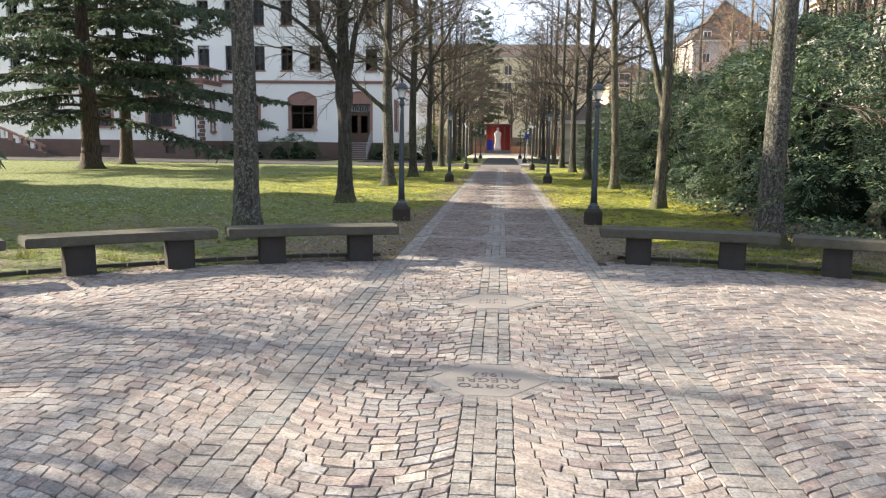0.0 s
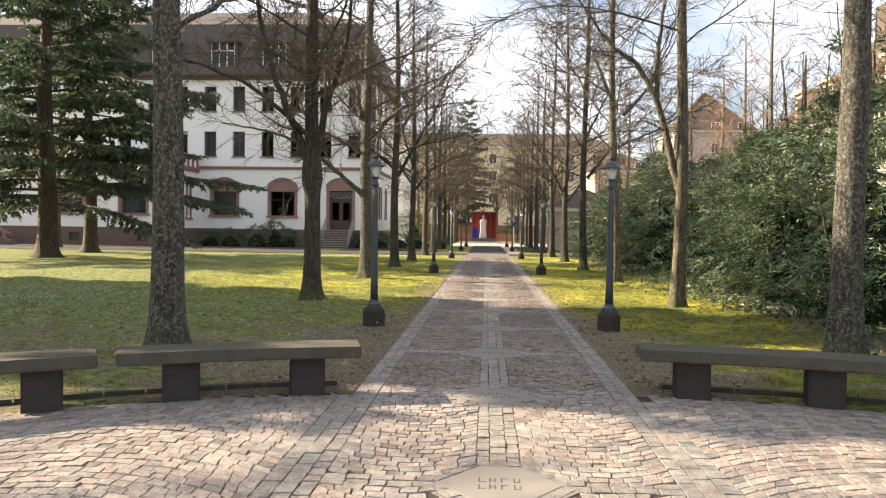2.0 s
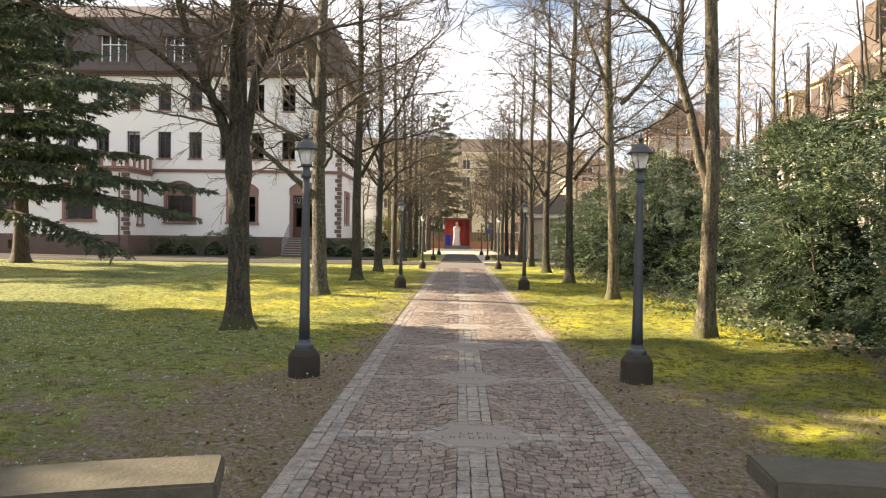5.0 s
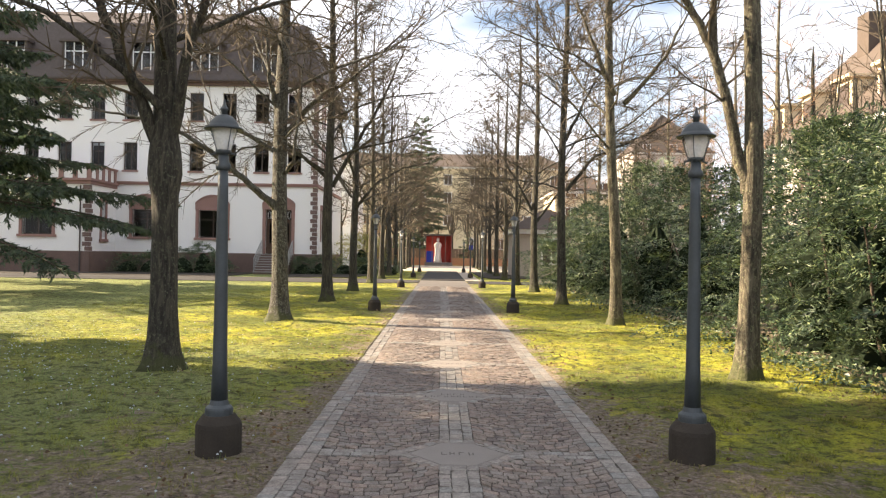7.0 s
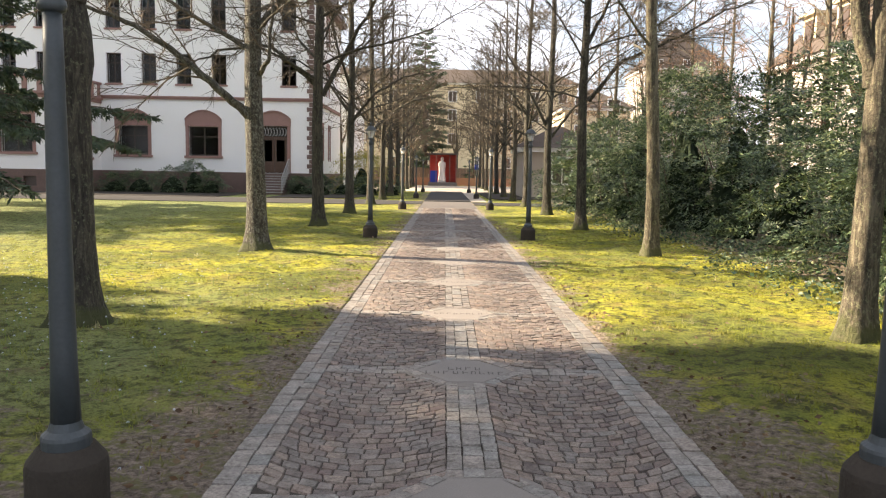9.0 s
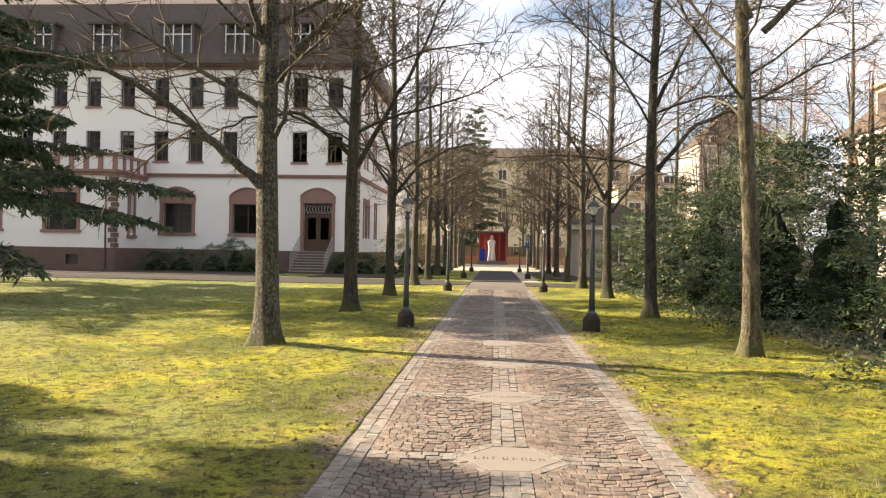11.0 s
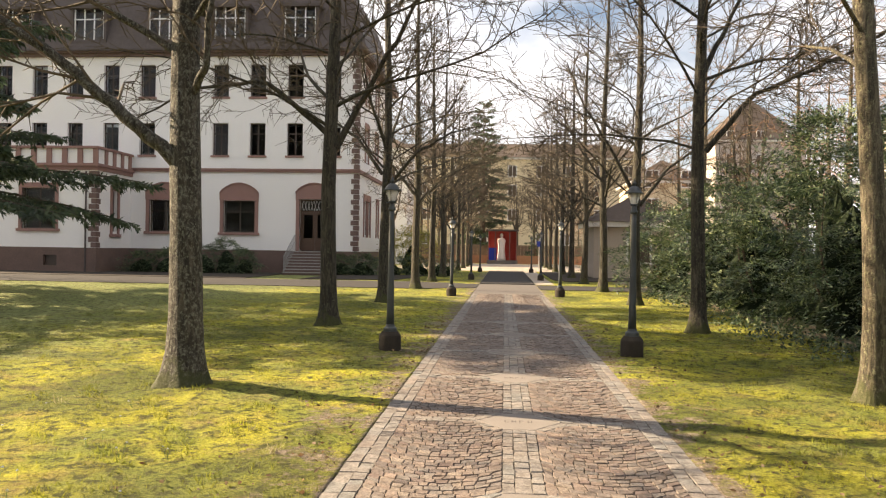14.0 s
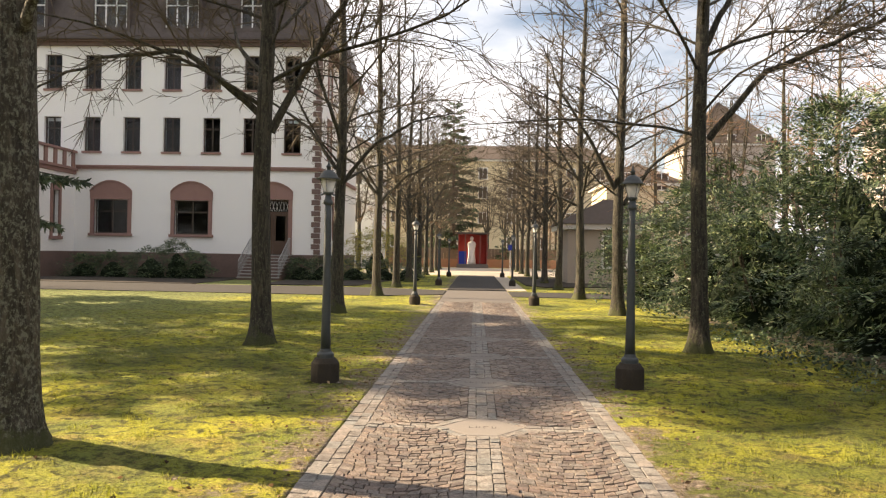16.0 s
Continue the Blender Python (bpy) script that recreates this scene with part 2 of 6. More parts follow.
def lawn_color(n):
    """Moss, grass and bare earth, by place."""
    moss = n.mix(n.ramp(n.noise(0.8, 6, 0.65), [(0.40, (0, 0, 0)), (0.58, (1, 1, 1))]), (0.46, 0.44, 0.05), (0.23, 0.26, 0.05))
    moss = n.mix(n.ramp(n.noise(1.7, 6, 0.7), [(0.50, (0, 0, 0)), (0.66, (0.8, 0.8, 0.8))]), moss, (0.33, 0.25, 0.085))
    moss = n.mix(n.ramp(n.noise(0.33, 4, 0.6), [(0.47, (0, 0, 0)), (0.60, (0.9, 0.9, 0.9))]), moss, (0.13, 0.15, 0.035))
    grass = n.mix(n.noise(1.1, 6, 0.65), (0.14, 0.19, 0.065), (0.30, 0.31, 0.12))
    xyz = n.node("ShaderNodeSeparateXYZ")
    n.link(n.tc.outputs["Object"], xyz.inputs["Vector"])
    rough_edge = n.math("MULTIPLY", n.math("SUBTRACT", n.noise(5.5, 9, 0.8), 0.5), 0.95)
    side = n.math("ABSOLUTE", n.math("SUBTRACT", xyz.outputs["X"], 0.07))
    near = n.math("DIVIDE", n.math("SUBTRACT", side, 5.5), 5.0)
    low = n.math("MINIMUM", n.math("MAXIMUM", n.math("DIVIDE", n.math("SUBTRACT", 21.0, xyz.outputs["Y"]), 4.0), 0.0), 1.0)
    west = n.math("MINIMUM", n.math("MAXIMUM", n.math("DIVIDE", n.math("SUBTRACT", -1.4, xyz.outputs["X"]), 1.5), 0.0), 1.0)
    near = n.math("MAXIMUM", near, n.math("MULTIPLY", n.math("MULTIPLY", low, west), 0.9))
    c = n.mix(n.ramp(n.math("ADD", near, n.math("MULTIPLY", n.math("SUBTRACT", n.noise(0.5, 5), 0.5), 1.6)),
                     [(0.0, (0, 0, 0)), (0.9, (1, 1, 1))]), moss, grass)
    blades = n.noise(34, 7, 0.75)
    c = n.mix(0.75, c, n.ramp(blades, [(0.35, (0.20, 0.20, 0.16)), (0.52, (1.05, 1.05, 1.0)), (0.68, (1.4, 1.35, 1.2))]), "MULTIPLY")
    tufts = n.noise(7, 6, 0.7)
    c = n.mix(n.ramp(tufts, [(0.49, (0, 0, 0)), (0.60, (0.9, 0.9, 0.9))]), c, (0.058, 0.062, 0.022))
    patch = n.noise(2.6, 7, 0.72)
    c = n.mix(n.ramp(patch, [(0.56, (0, 0, 0)), (0.67, (0.65, 0.65, 0.65))]), c, (0.13, 0.10, 0.05))
    # worn earth beside the paving and litter in patches
    east = n.math("MINIMUM", n.math("MAXIMUM", n.math("MULTIPLY", xyz.outputs["X"], 4.0), 0.0), 1.0)
    reach = n.math("MULTIPLY", n.ramp(n.math("DIVIDE", xyz.outputs["Y"], 50.0), [(0.16, (2.3, 2.3, 2.3)), (0.26, (2.1, 2.1, 2.1)), (0.31, (1.0, 1.0, 1.0)), (0.36, (0.5, 0.5, 0.5)), (0.42, (1.1, 1.1, 1.1)), (0.50, (1.4, 1.4, 1.4)), (0.57, (1.4, 1.4, 1.4))]), n.math("SUBTRACT", 1.0, n.math("MULTIPLY", east, 0.35)))
    edge = n.math("SUBTRACT", 1.0, n.math("DIVIDE", n.math("SUBTRACT", side, 1.3), reach))
    wear = n.math("ADD", n.math("MULTIPLY", n.math("MAXIMUM", edge, 0.0), 0.40), n.math("SUBTRACT", n.math("MULTIPLY", n.noise(1.3, 7, 0.7), 1.15), 0.2))
    front = n.math("MULTIPLY", n.math("MAXIMUM", n.math("DIVIDE", n.math("SUBTRACT", 19.5, xyz.outputs["Y"]), 6.0), 0.0), 0.26)
    hedge = n.math("MULTIPLY", n.math("MAXIMUM", n.math("SUBTRACT", xyz.outputs["X"], 4.7), 0.0), 0.35)
    wear = n.math("ADD", n.math("ADD", wear, n.math("MINIMUM", front, 0.30)), n.math("MINIMUM", hedge, 0.5))
    wear = n.math("ADD", wear, rough_edge)
    earth = n.mix(n.ramp(n.noise(19, 9, 0.8), [(0.40, (0, 0, 0)), (0.62, (1, 1, 1))]), (0.085, 0.066, 0.05), (0.38, 0.31, 0.25))
    earth = n.mix(n.ramp(n.noise(8, 8, 0.75), [(0.50, (0, 0, 0)), (0.58, (0.8, 0.8, 0.8))]), earth, (0.17, 0.165, 0.06))
    return n.mix(n.ramp(wear, [(0.66, (0, 0, 0)), (0.78, (1, 1, 1))]), c, earth), blades


def lawn_material():
    n = Nodes("mossy_lawn", 0.95)
    c, b = lawn_color(n)
    n.bump(n.mix(0.4, b, n.noise(7, 6, 0.7)), 1.0, 0.09)
    n.bsdf.inputs["Specular IOR Level"].default_value = 0.2
    return n.done(c)


def blade_material():
    n = Nodes("grass_blades", 0.8)
    c, _ = lawn_color(n)
    c = n.mix(n.math("MULTIPLY", n.pick(), 0.45), c, (0.34, 0.36, 0.05))
    n.thin(c)
    n.bsdf.inputs["Specular IOR Level"].default_value = 0.2
    return n.done(c)


def leaf_material(name, stops, rough=0.45, share=0.35):
    n = Nodes(name, rough)
    c = n.ramp(n.pick(), stops)
    # Noise paints cool dark shade into some clumps, warm brightness into others.
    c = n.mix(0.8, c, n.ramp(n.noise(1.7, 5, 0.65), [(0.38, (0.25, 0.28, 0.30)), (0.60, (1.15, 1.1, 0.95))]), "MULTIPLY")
    n.thin(c, share)
    return n.done(c)


def bark_material(name, a, b, lichen, amount=0.5):
    n = Nodes(name, 0.92)
    rib = n.noise(20, 8, 0.72, (1, 1, 0.16), 0.6)
    c = n.ramp(rib, [(0.38, tuple(v * 0.35 for v in a)), (0.5, a), (0.62, b)])
    spot = n.noise(27, 9, 0.82, (1, 1, 0.75))
    c = n.mix(n.ramp(spot, [(0.62 - 0.2 * amount, (0, 0, 0)), (0.655 - 0.17 * amount, (0.9, 0.9, 0.9))]), c, lichen)
    xyz = n.node("ShaderNodeSeparateXYZ")
    n.link(n.tc.outputs["Object"], xyz.inputs["Vector"])
    foot = n.math("SUBTRACT", n.math("ADD", n.noise(6, 6, 0.7), 0.12), n.math("MULTIPLY", xyz.outputs["Z"], 0.9))
    c = n.mix(n.ramp(foot, [(0.36, (0, 0, 0)), (0.52, (0.8, 0.8, 0.8))]), c, (0.055, 0.062, 0.016))
    n.bump(n.mix(0.4, rib, n.noise(30, 4)), 1.0, 0.06)
    return n.done(c)


LAWN, BLADE = lawn_material(), blade_material()
BARK = bark_material("linden_bark", (0.0389, 0.0336, 0.0248), (0.0841, 0.0726, 0.0531), (0.132, 0.137, 0.0885), 0.35)
BARK_LICHEN = bark_material("lichened_bark", (0.0413, 0.0353, 0.0277), (0.09, 0.078, 0.0615), (0.173, 0.176, 0.143), 0.55)
BARK_PALE = bark_material("pale_bark", (0.0892, 0.0748, 0.051), (0.178, 0.151, 0.102), (0.204, 0.204, 0.119), 0.4)
BARK_DARK = bark_material("conifer_bark", (0.075, 0.055, 0.042), (0.14, 0.10, 0.078), (0.12, 0.11, 0.09), 0.1)
TWIG = plain("twigs", (0.07, 0.056, 0.042), (0.15, 0.12, 0.085), 1.5, 0.85, 0, 0.1)
TWIG_RED = plain("reddish_twigs", (0.22, 0.13, 0.08), (0.30, 0.19, 0.12), 1.5, 0.85, 0, 0.1)
NEEDLE = leaf_material("fir_needles", [(0, (0.045, 0.075, 0.045)), (0.5, (0.075, 0.115, 0.07)), (1, (0.12, 0.15, 0.09))], 0.6)
# Stops run from deep shadow to lit tips, picked leaf by leaf.
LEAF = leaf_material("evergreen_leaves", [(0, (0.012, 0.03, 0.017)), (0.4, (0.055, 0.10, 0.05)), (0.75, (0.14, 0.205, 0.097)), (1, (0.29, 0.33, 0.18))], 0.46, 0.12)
# Near-black: the shade between inner leaves is put into this colour.
INNER_SHADE = plain("shrub_inner_shade", (0.012, 0.02, 0.01), (0.02, 0.03, 0.014), 4, 0.95)
LEAF_GOLD = leaf_material("golden_leaves", [(0, (0.24, 0.26, 0.05)), (1, (0.46, 0.42, 0.10))], 0.5)
LITTER = leaf_material("dead_leaves", [(0, (0.10, 0.06, 0.035)), (0.5, (0.20, 0.13, 0.075)), (1, (0.34, 0.26, 0.18))], 0.8)
PETAL = plain("petals", (0.62, 0.66, 0.70), (0.5, 0.55, 0.62), 20, 0.6)
DRY = leaf_material("dry_grass", [(0, (0.22, 0.24, 0.09)), (0.5, (0.38, 0.35, 0.18)), (1, (0.55, 0.50, 0.34))], 0.8)
STEM = plain("flower_stem", (0.12, 0.20, 0.05), (0.20, 0.28, 0.08), 8, 0.6)
BENCH_TOP = plain("bench_slab_stone", (0.115, 0.108, 0.082), (0.045, 0.043, 0.035), 9, 0.9, 0, 0.6, 0.01, 45)
BENCH_LEG = plain("bench_leg_stone", (0.06, 0.053, 0.047), (0.033, 0.03, 0.028), 6, 0.9, 0, 0.5, 0.01)
LAMP_STONE = plain("lamp_base_stone", (0.0638, 0.0527, 0.0425), (0.0323, 0.0281, 0.0238), 8, 0.9, 0, 0.5, 0.01)
LAMP_PAINT = plain("blue_grey_paint", (0.0691, 0.0829, 0.0935), (0.034, 0.0404, 0.0446), 5, 0.5, 0.1, 0.1, 0.002)
RENDER = plain("white_render", (0.88, 0.87, 0.86), (0.82, 0.81, 0.80), 0.5, 0.9, 0, 0.15, 0.004, 25)
QUOIN = plain("brown_quoin_stone", (0.21, 0.145, 0.13), (0.15, 0.11, 0.10), 2.5, 0.9, 0, 0.4, 0.01, 20)
SANDSTONE = plain("red_sandstone", (0.33, 0.20, 0.175), (0.26, 0.16, 0.14), 2.5, 0.9, 0, 0.4, 0.01, 20)
PLINTH = plain("plinth_stone", (0.20, 0.135, 0.115), (0.13, 0.095, 0.082), 1.8, 0.9, 0, 0.5, 0.015, 12)
SLATE = plain("roof_slate", (0.075, 0.062, 0.058), (0.12, 0.10, 0.095), 3, 0.7, 0, 0.5, 0.02, 9)
FRAME_DARK = plain("dark_window_frame", (0.075, 0.05, 0.038), (0.05, 0.035, 0.028), 6, 0.5)
FRAME_WHITE = plain("white_paint", (0.80, 0.80, 0.79), (0.72, 0.72, 0.72), 6, 0.5)
# Dark colour carries the dimness of the rooms behind the panes.
INSIDE = plain("room_shade", (0.09, 0.082, 0.076), (0.05, 0.046, 0.043), 1, 0.9)
DOOR_WOOD = plain("brown_door_wood", (0.10, 0.055, 0.035), (0.065, 0.036, 0.025), 8, 0.45)
STEEL = plain("galvanised_rail", (0.45, 0.46, 0.47), (0.35, 0.36, 0.37), 9, 0.45, 0.6)
CONCRETE = plain("step_stone", (0.17, 0.155, 0.15), (0.12, 0.11, 0.105), 5, 0.9)
STEP_PALE = plain("pale_tread_stone", (0.42, 0.40, 0.385), (0.32, 0.305, 0.29), 5, 0.85)
BRICK_LOW = plain("low_wall_brick", (0.36, 0.21, 0.15), (0.25, 0.15, 0.11), 3, 0.9, 0, 0.4, 0.01, 14)
ASPHALT = plain("asphalt", (0.06, 0.056, 0.054), (0.042, 0.04, 0.039), 2, 0.9, 0, 0.4, 0.008, 80)
GRAVEL = plain("pale_gravel", (0.46, 0.40, 0.33), (0.38, 0.33, 0.27), 1.2, 0.95, 0, 0.4, 0.01, 50)
CREAM = plain("cream_render", (0.74, 0.63, 0.44), (0.66, 0.56, 0.39), 0.4, 0.9)
BEIGE = plain("beige_plaster", (0.45, 0.40, 0.34), (0.38, 0.335, 0.285), 0.8, 0.9)
PINKISH = plain("pale_pink_render", (0.50, 0.45, 0.41), (0.44, 0.395, 0.36), 0.4, 0.9)
TILE = plain("brown_roof_tiles", (0.115, 0.09, 0.075), (0.08, 0.064, 0.055), 1.5, 0.85, 0, 0.5, 0.03, 6)
RED_CLOTH = plain("red_panel", (0.46, 0.075, 0.06), (0.34, 0.05, 0.042), 1.5, 0.7)
BLUE_CLOTH = plain("blue_panel", (0.03, 0.06, 0.38), (0.025, 0.04, 0.26), 1.5, 0.7)
STATUE = plain("white_statue_stone", (0.80, 0.74, 0.70), (0.70, 0.64, 0.60), 2, 0.6)
WOOD_GREY = plain("weathered_wood", (0.22, 0.17, 0.13), (0.15, 0.12, 0.095), 4, 0.85)


def glass_material(name, tint=(0.85, 0.9, 0.92), ior=1.25):
    n = Nodes(name, 0.04)
    n.bsdf.inputs["Base Color"].default_value = (*tint, 1)
    n.bsdf.inputs["Transmission Weight"].default_value = 1.0
    n.bsdf.inputs["IOR"].default_value = ior
    return n.m


GLASS = glass_material("window_glass")
LAMP_GLASS = plain("lantern_glass", (0.86, 0.85, 0.82), (0.78, 0.77, 0.74), 12, 0.25)
LAMP_GLASS.node_tree.nodes["Principled BSDF"].inputs["Alpha"].default_value = 0.36

# ---------------------------------------------------------------- ground
PX, HALF = 0.07, 1.30          # path centre and half width
CX, CY, CR = 0.69, 0.90, 8.42  # the round forecourt


def patches(x, y, size, salt):
    """Smooth random height between 0 and 1 that changes over the given size."""
    u, v = x / size + salt * 7.31, y / size - salt * 3.77
    iu, iv = np.floor(u), np.floor(v)
    fu, fv = smoothstep(0, 1, u - iu), smoothstep(0, 1, v - iv)

    def knot(a, b):
        h = np.sin(a * 127.1 + b * 311.7 + salt * 74.7) * 43758.5453
        return h - np.floor(h)

    low = knot(iu, iv) * (1 - fu) + knot(iu + 1, iv) * fu
    high = knot(iu, iv + 1) * (1 - fu) + knot(iu + 1, iv + 1) * fu
    return low * (1 - fv) + high * fv


def lawn_height(x, y):
    z = 0.010 + 0.014 * np.sin(x * 1.7 + np.sin(y * 0.9)) * np.cos(y * 1.3 + 0.4 * x)
    z = z + 0.050 * (patches(x, y, 0.75, 1) - 0.45) + 0.036 * (patches(x, y, 0.27, 2) - 0.5) + 0.022 * (patches(x, y, 0.12, 3) - 0.5)
    z = z * smoothstep(60, 40, np.abs(y))
    z = z * smoothstep(HALF + 0.02, HALF + 0.5, np.abs(x - PX)) * smoothstep(CR + 0.05, CR + 0.7, np.hypot(x - CX, y - CY))
    return np.maximum(z, -0.012)


xs = np.unique(np.concatenate((-np.geomspace(14, 600, 22)[::-1], np.arange(-14, -8, 0.3), np.arange(-8, PX - HALF - 0.1, 0.1), [PX - HALF - 0.05, PX - HALF, PX - HALF + 0.02, PX - 0.6, PX + 0.6,
                               PX + HALF - 0.02, PX + HALF, PX + HALF + 0.05], np.arange(PX + HALF + 0.1, 6, 0.1), np.arange(6, 12, 0.4), np.geomspace(12, 600, 22))))
ys = np.unique(np.concatenate((-np.geomspace(9, 300, 14)[::-1], np.arange(-9, 8, 0.5), np.arange(8, 30, 0.1), np.arange(30, 46, 0.3), np.geomspace(46, 900, 40))))
gx, gy = np.meshgrid(xs, ys)
gz = lawn_height(gx, gy)
paved = ((np.abs(gx - PX) < HALF - 0.01) & (gy < 108)) | (np.hypot(gx - CX, gy - CY) < CR - 0.1)
gz = np.where(paved, -0.06, gz)
gz = np.where(gy > 45, np.minimum(gz, 0.0), gz)
m = Mesh()
nx, ny = len(xs), len(ys)
i, j = np.meshgrid(np.arange(ny - 1), np.arange(nx - 1), indexing="ij")
m.v.append(np.stack((gx, gy, gz), -1).reshape(-1, 3))
m.f = np.stack((i * nx + j, i * nx + j + 1, (i + 1) * nx + j + 1, (i + 1) * nx + j), -1).reshape(-1, 4).tolist()
ground = tagged(new("ground", m.data("ground", LAWN, True)), "mossy lawn with worn earth and leaf litter", "lawn", "", "structure")


# ---------------------------------------------------------------- paving
def sett_block(corners, top, rng, inset=0.0078, depth=0.010):
    """Worn stones: corners (k, 4, 2) counter-clockwise, tops at the heights top (k)."""
    k = len(corners)
    c = corners.mean(1, keepdims=True)
    d = corners - c
    ln = np.linalg.norm(d, axis=2, keepdims=True)
    low = c + d * (1 - 0.0018 / ln)
    up = c + d * (1 - inset / ln)
    tilt = rng.normal(0, 0.0017, (k, 4))
    zt = top[:, None] + tilt
    v = np.zeros((k, 8, 3))
    v[:, 0:4, :2], v[:, 0:4, 2] = low, np.minimum(zt - depth, -0.0105)
    v[:, 4:8, :2], v[:, 4:8, 2] = up, zt
    return v


SETT_FACES = [(0, 1, 5, 4), (1, 2, 6, 5), (2, 3, 7, 6), (3, 0, 4, 7), (4, 5, 6, 7)]
SLABS = [4.19 + 2.42 * k for k in range(-4, 13)]


def rows_between(x0, x1, y0, y1, bow, rng, step=0.08, width=0.088):
    """Running rows of setts that bow over the field's width; neighbouring rows share a wavy joint. bow(u, y) is added to y."""
    out = []

    def joint(u, r):
        return y0 + r * step + bow(u, 0) + 0.004 * np.sin(u * 23 + r * 1.7) + 0.0025 * np.sin(u * 61 + r * 4.1)

    for r in range(int((y1 - y0) / step)):
        cuts = [x0]
        while cuts[-1] < x1 - width * 0.6:
            cuts.append(cuts[-1] + width * rng.uniform(0.7, 1.3))
        cuts = np.array(cuts)
        cuts = x0 + (cuts - x0) * (x1 - x0) / (cuts[-1] - x0)
        a, b = cuts[:-1], cuts[1:]
        lean = rng.normal(0, 0.004, len(cuts))
        la, lb = lean[:-1], lean[1:]
        ua, ub = (a - x0) / (x1 - x0), (b - x0) / (x1 - x0)
        gap = rng.uniform(0.0, 0.003, (2, len(a)))
        out.append(np.stack((np.stack((a - la, joint(ua, r) + gap[0]), -1), np.stack((b - lb, joint(ub, r) + gap[0]), -1),
                             np.stack((b + lb, joint(ub, r + 1) - gap[1]), -1), np.stack((a + la, joint(ua, r + 1) - gap[1]), -1)), 1))
    return np.concatenate(out) if out else np.zeros((0, 4, 2))


def line_of_setts(x0, x1, y0, y1, long, rng, along="y"):
    """One straight row of stones."""
    lo, hi = (y0, y1) if along == "y" else (x0, x1)
    cuts = [lo]
    while cuts[-1] < hi - long * 0.6:
        cuts.append(cuts[-1] + long * rng.uniform(0.8, 1.25))
    cuts = lo + (np.array(cuts) - lo) * (hi - lo) / (cuts[-1] - lo)
    a, b = cuts[:-1], cuts[1:]
    j = rng.normal(0, 0.003, (4, len(a)))
    if along == "y":
        q = ((x0 + j[0], a), (x1 + j[1], a), (x1 + j[2], b), (x0 + j[3], b))
    else:
        q = ((a, y0 + j[0]), (b, y0 + j[1]), (b, y1 + j[2]), (a, y1 + j[3]))
    return np.stack([np.stack(np.broadcast_arrays(*p), -1) for p in q], 1)


rng = np.random.default_rng(4)


def smile(u, y):
    return 0.19 * (2 * np.abs(u - 0.5)) ** 2.0


def fan(u, y):
    return -0.42 * (2 * np.abs(u - 0.5)) ** 2.0


def clear_of_slabs(c, margin=0.0):
    """Keeps the stones that lie outside the slabs and the straight bands that cross at them."""
    mid = c.mean(1)
    keep = np.ones(len(c), bool)
    for sy in SLABS:
        dx, dy = np.abs(mid[:, 0] - PX), np.abs(mid[:, 1] - sy)
        keep &= ~((dy < 0.34 + margin) & (dx < 0.50 - 0.80 * np.maximum(dy - 0.02, 0)))
        keep &= ~(dy < 0.105)
    return keep


SETTS_END = 44.0
fields, pale = [], []
S0, S1 = PX - 0.145, PX + 0.145     # centre strip
for side in (-1, 1):
    x0, x1 = (PX - HALF + 0.22, S0) if side < 0 else (S1, PX + HALF - 0.22)
    fields.append(rows_between(x0, x1, 9.3, SETTS_END, smile, rng))
    fields.append(rows_between(x0, x1, 0.6, 9.35, smile, rng, 0.095, 0.112))
    fields.append(rows_between(x0, x1, -7.4, 0.55, smile, rng, 0.15, 0.16))
    # border of the path, beyond the forecourt
    out0, out1 = (PX - HALF, PX - HALF + 0.115) if side < 0 else (PX + HALF - 0.115, PX + HALF)
    in0, in1 = (out1, PX - HALF + 0.22) if side < 0 else (PX + HALF - 0.22, out0)
    pale.append(line_of_setts(out0, out1, -7.4, SETTS_END, 0.20, rng))
    pale.append(line_of_setts(in0, in1, -7.4, SETTS_END, 0.13, rng))
    # third row beside it within the forecourt
    e0, e1 = (PX - HALF - 0.12, PX - HALF) if side < 0 else (PX + HALF, PX + HALF + 0.12)
    pale.append(line_of_setts(e0, e1, -6.9, 8.9, 0.13, rng))
fields = np.concatenate(fields)
fields = fields[clear_of_slabs(fields)]
for a, b, ln in ((S0, S0 + 0.088, 0.105), (S0 + 0.088, S1 - 0.088, 0.15), (S1 - 0.088, S1, 0.105)):
    stops = [sy for sy in SLABS if -7.4 < sy < SETTS_END]
    for lo, hi in zip([-7.4] + [sy + 0.338 for sy in stops], [sy - 0.338 for sy in stops] + [SETTS_END]):
        if hi - lo > 0.15:
            pale.append(line_of_setts(a, b, lo, hi, ln, rng))
ring = []
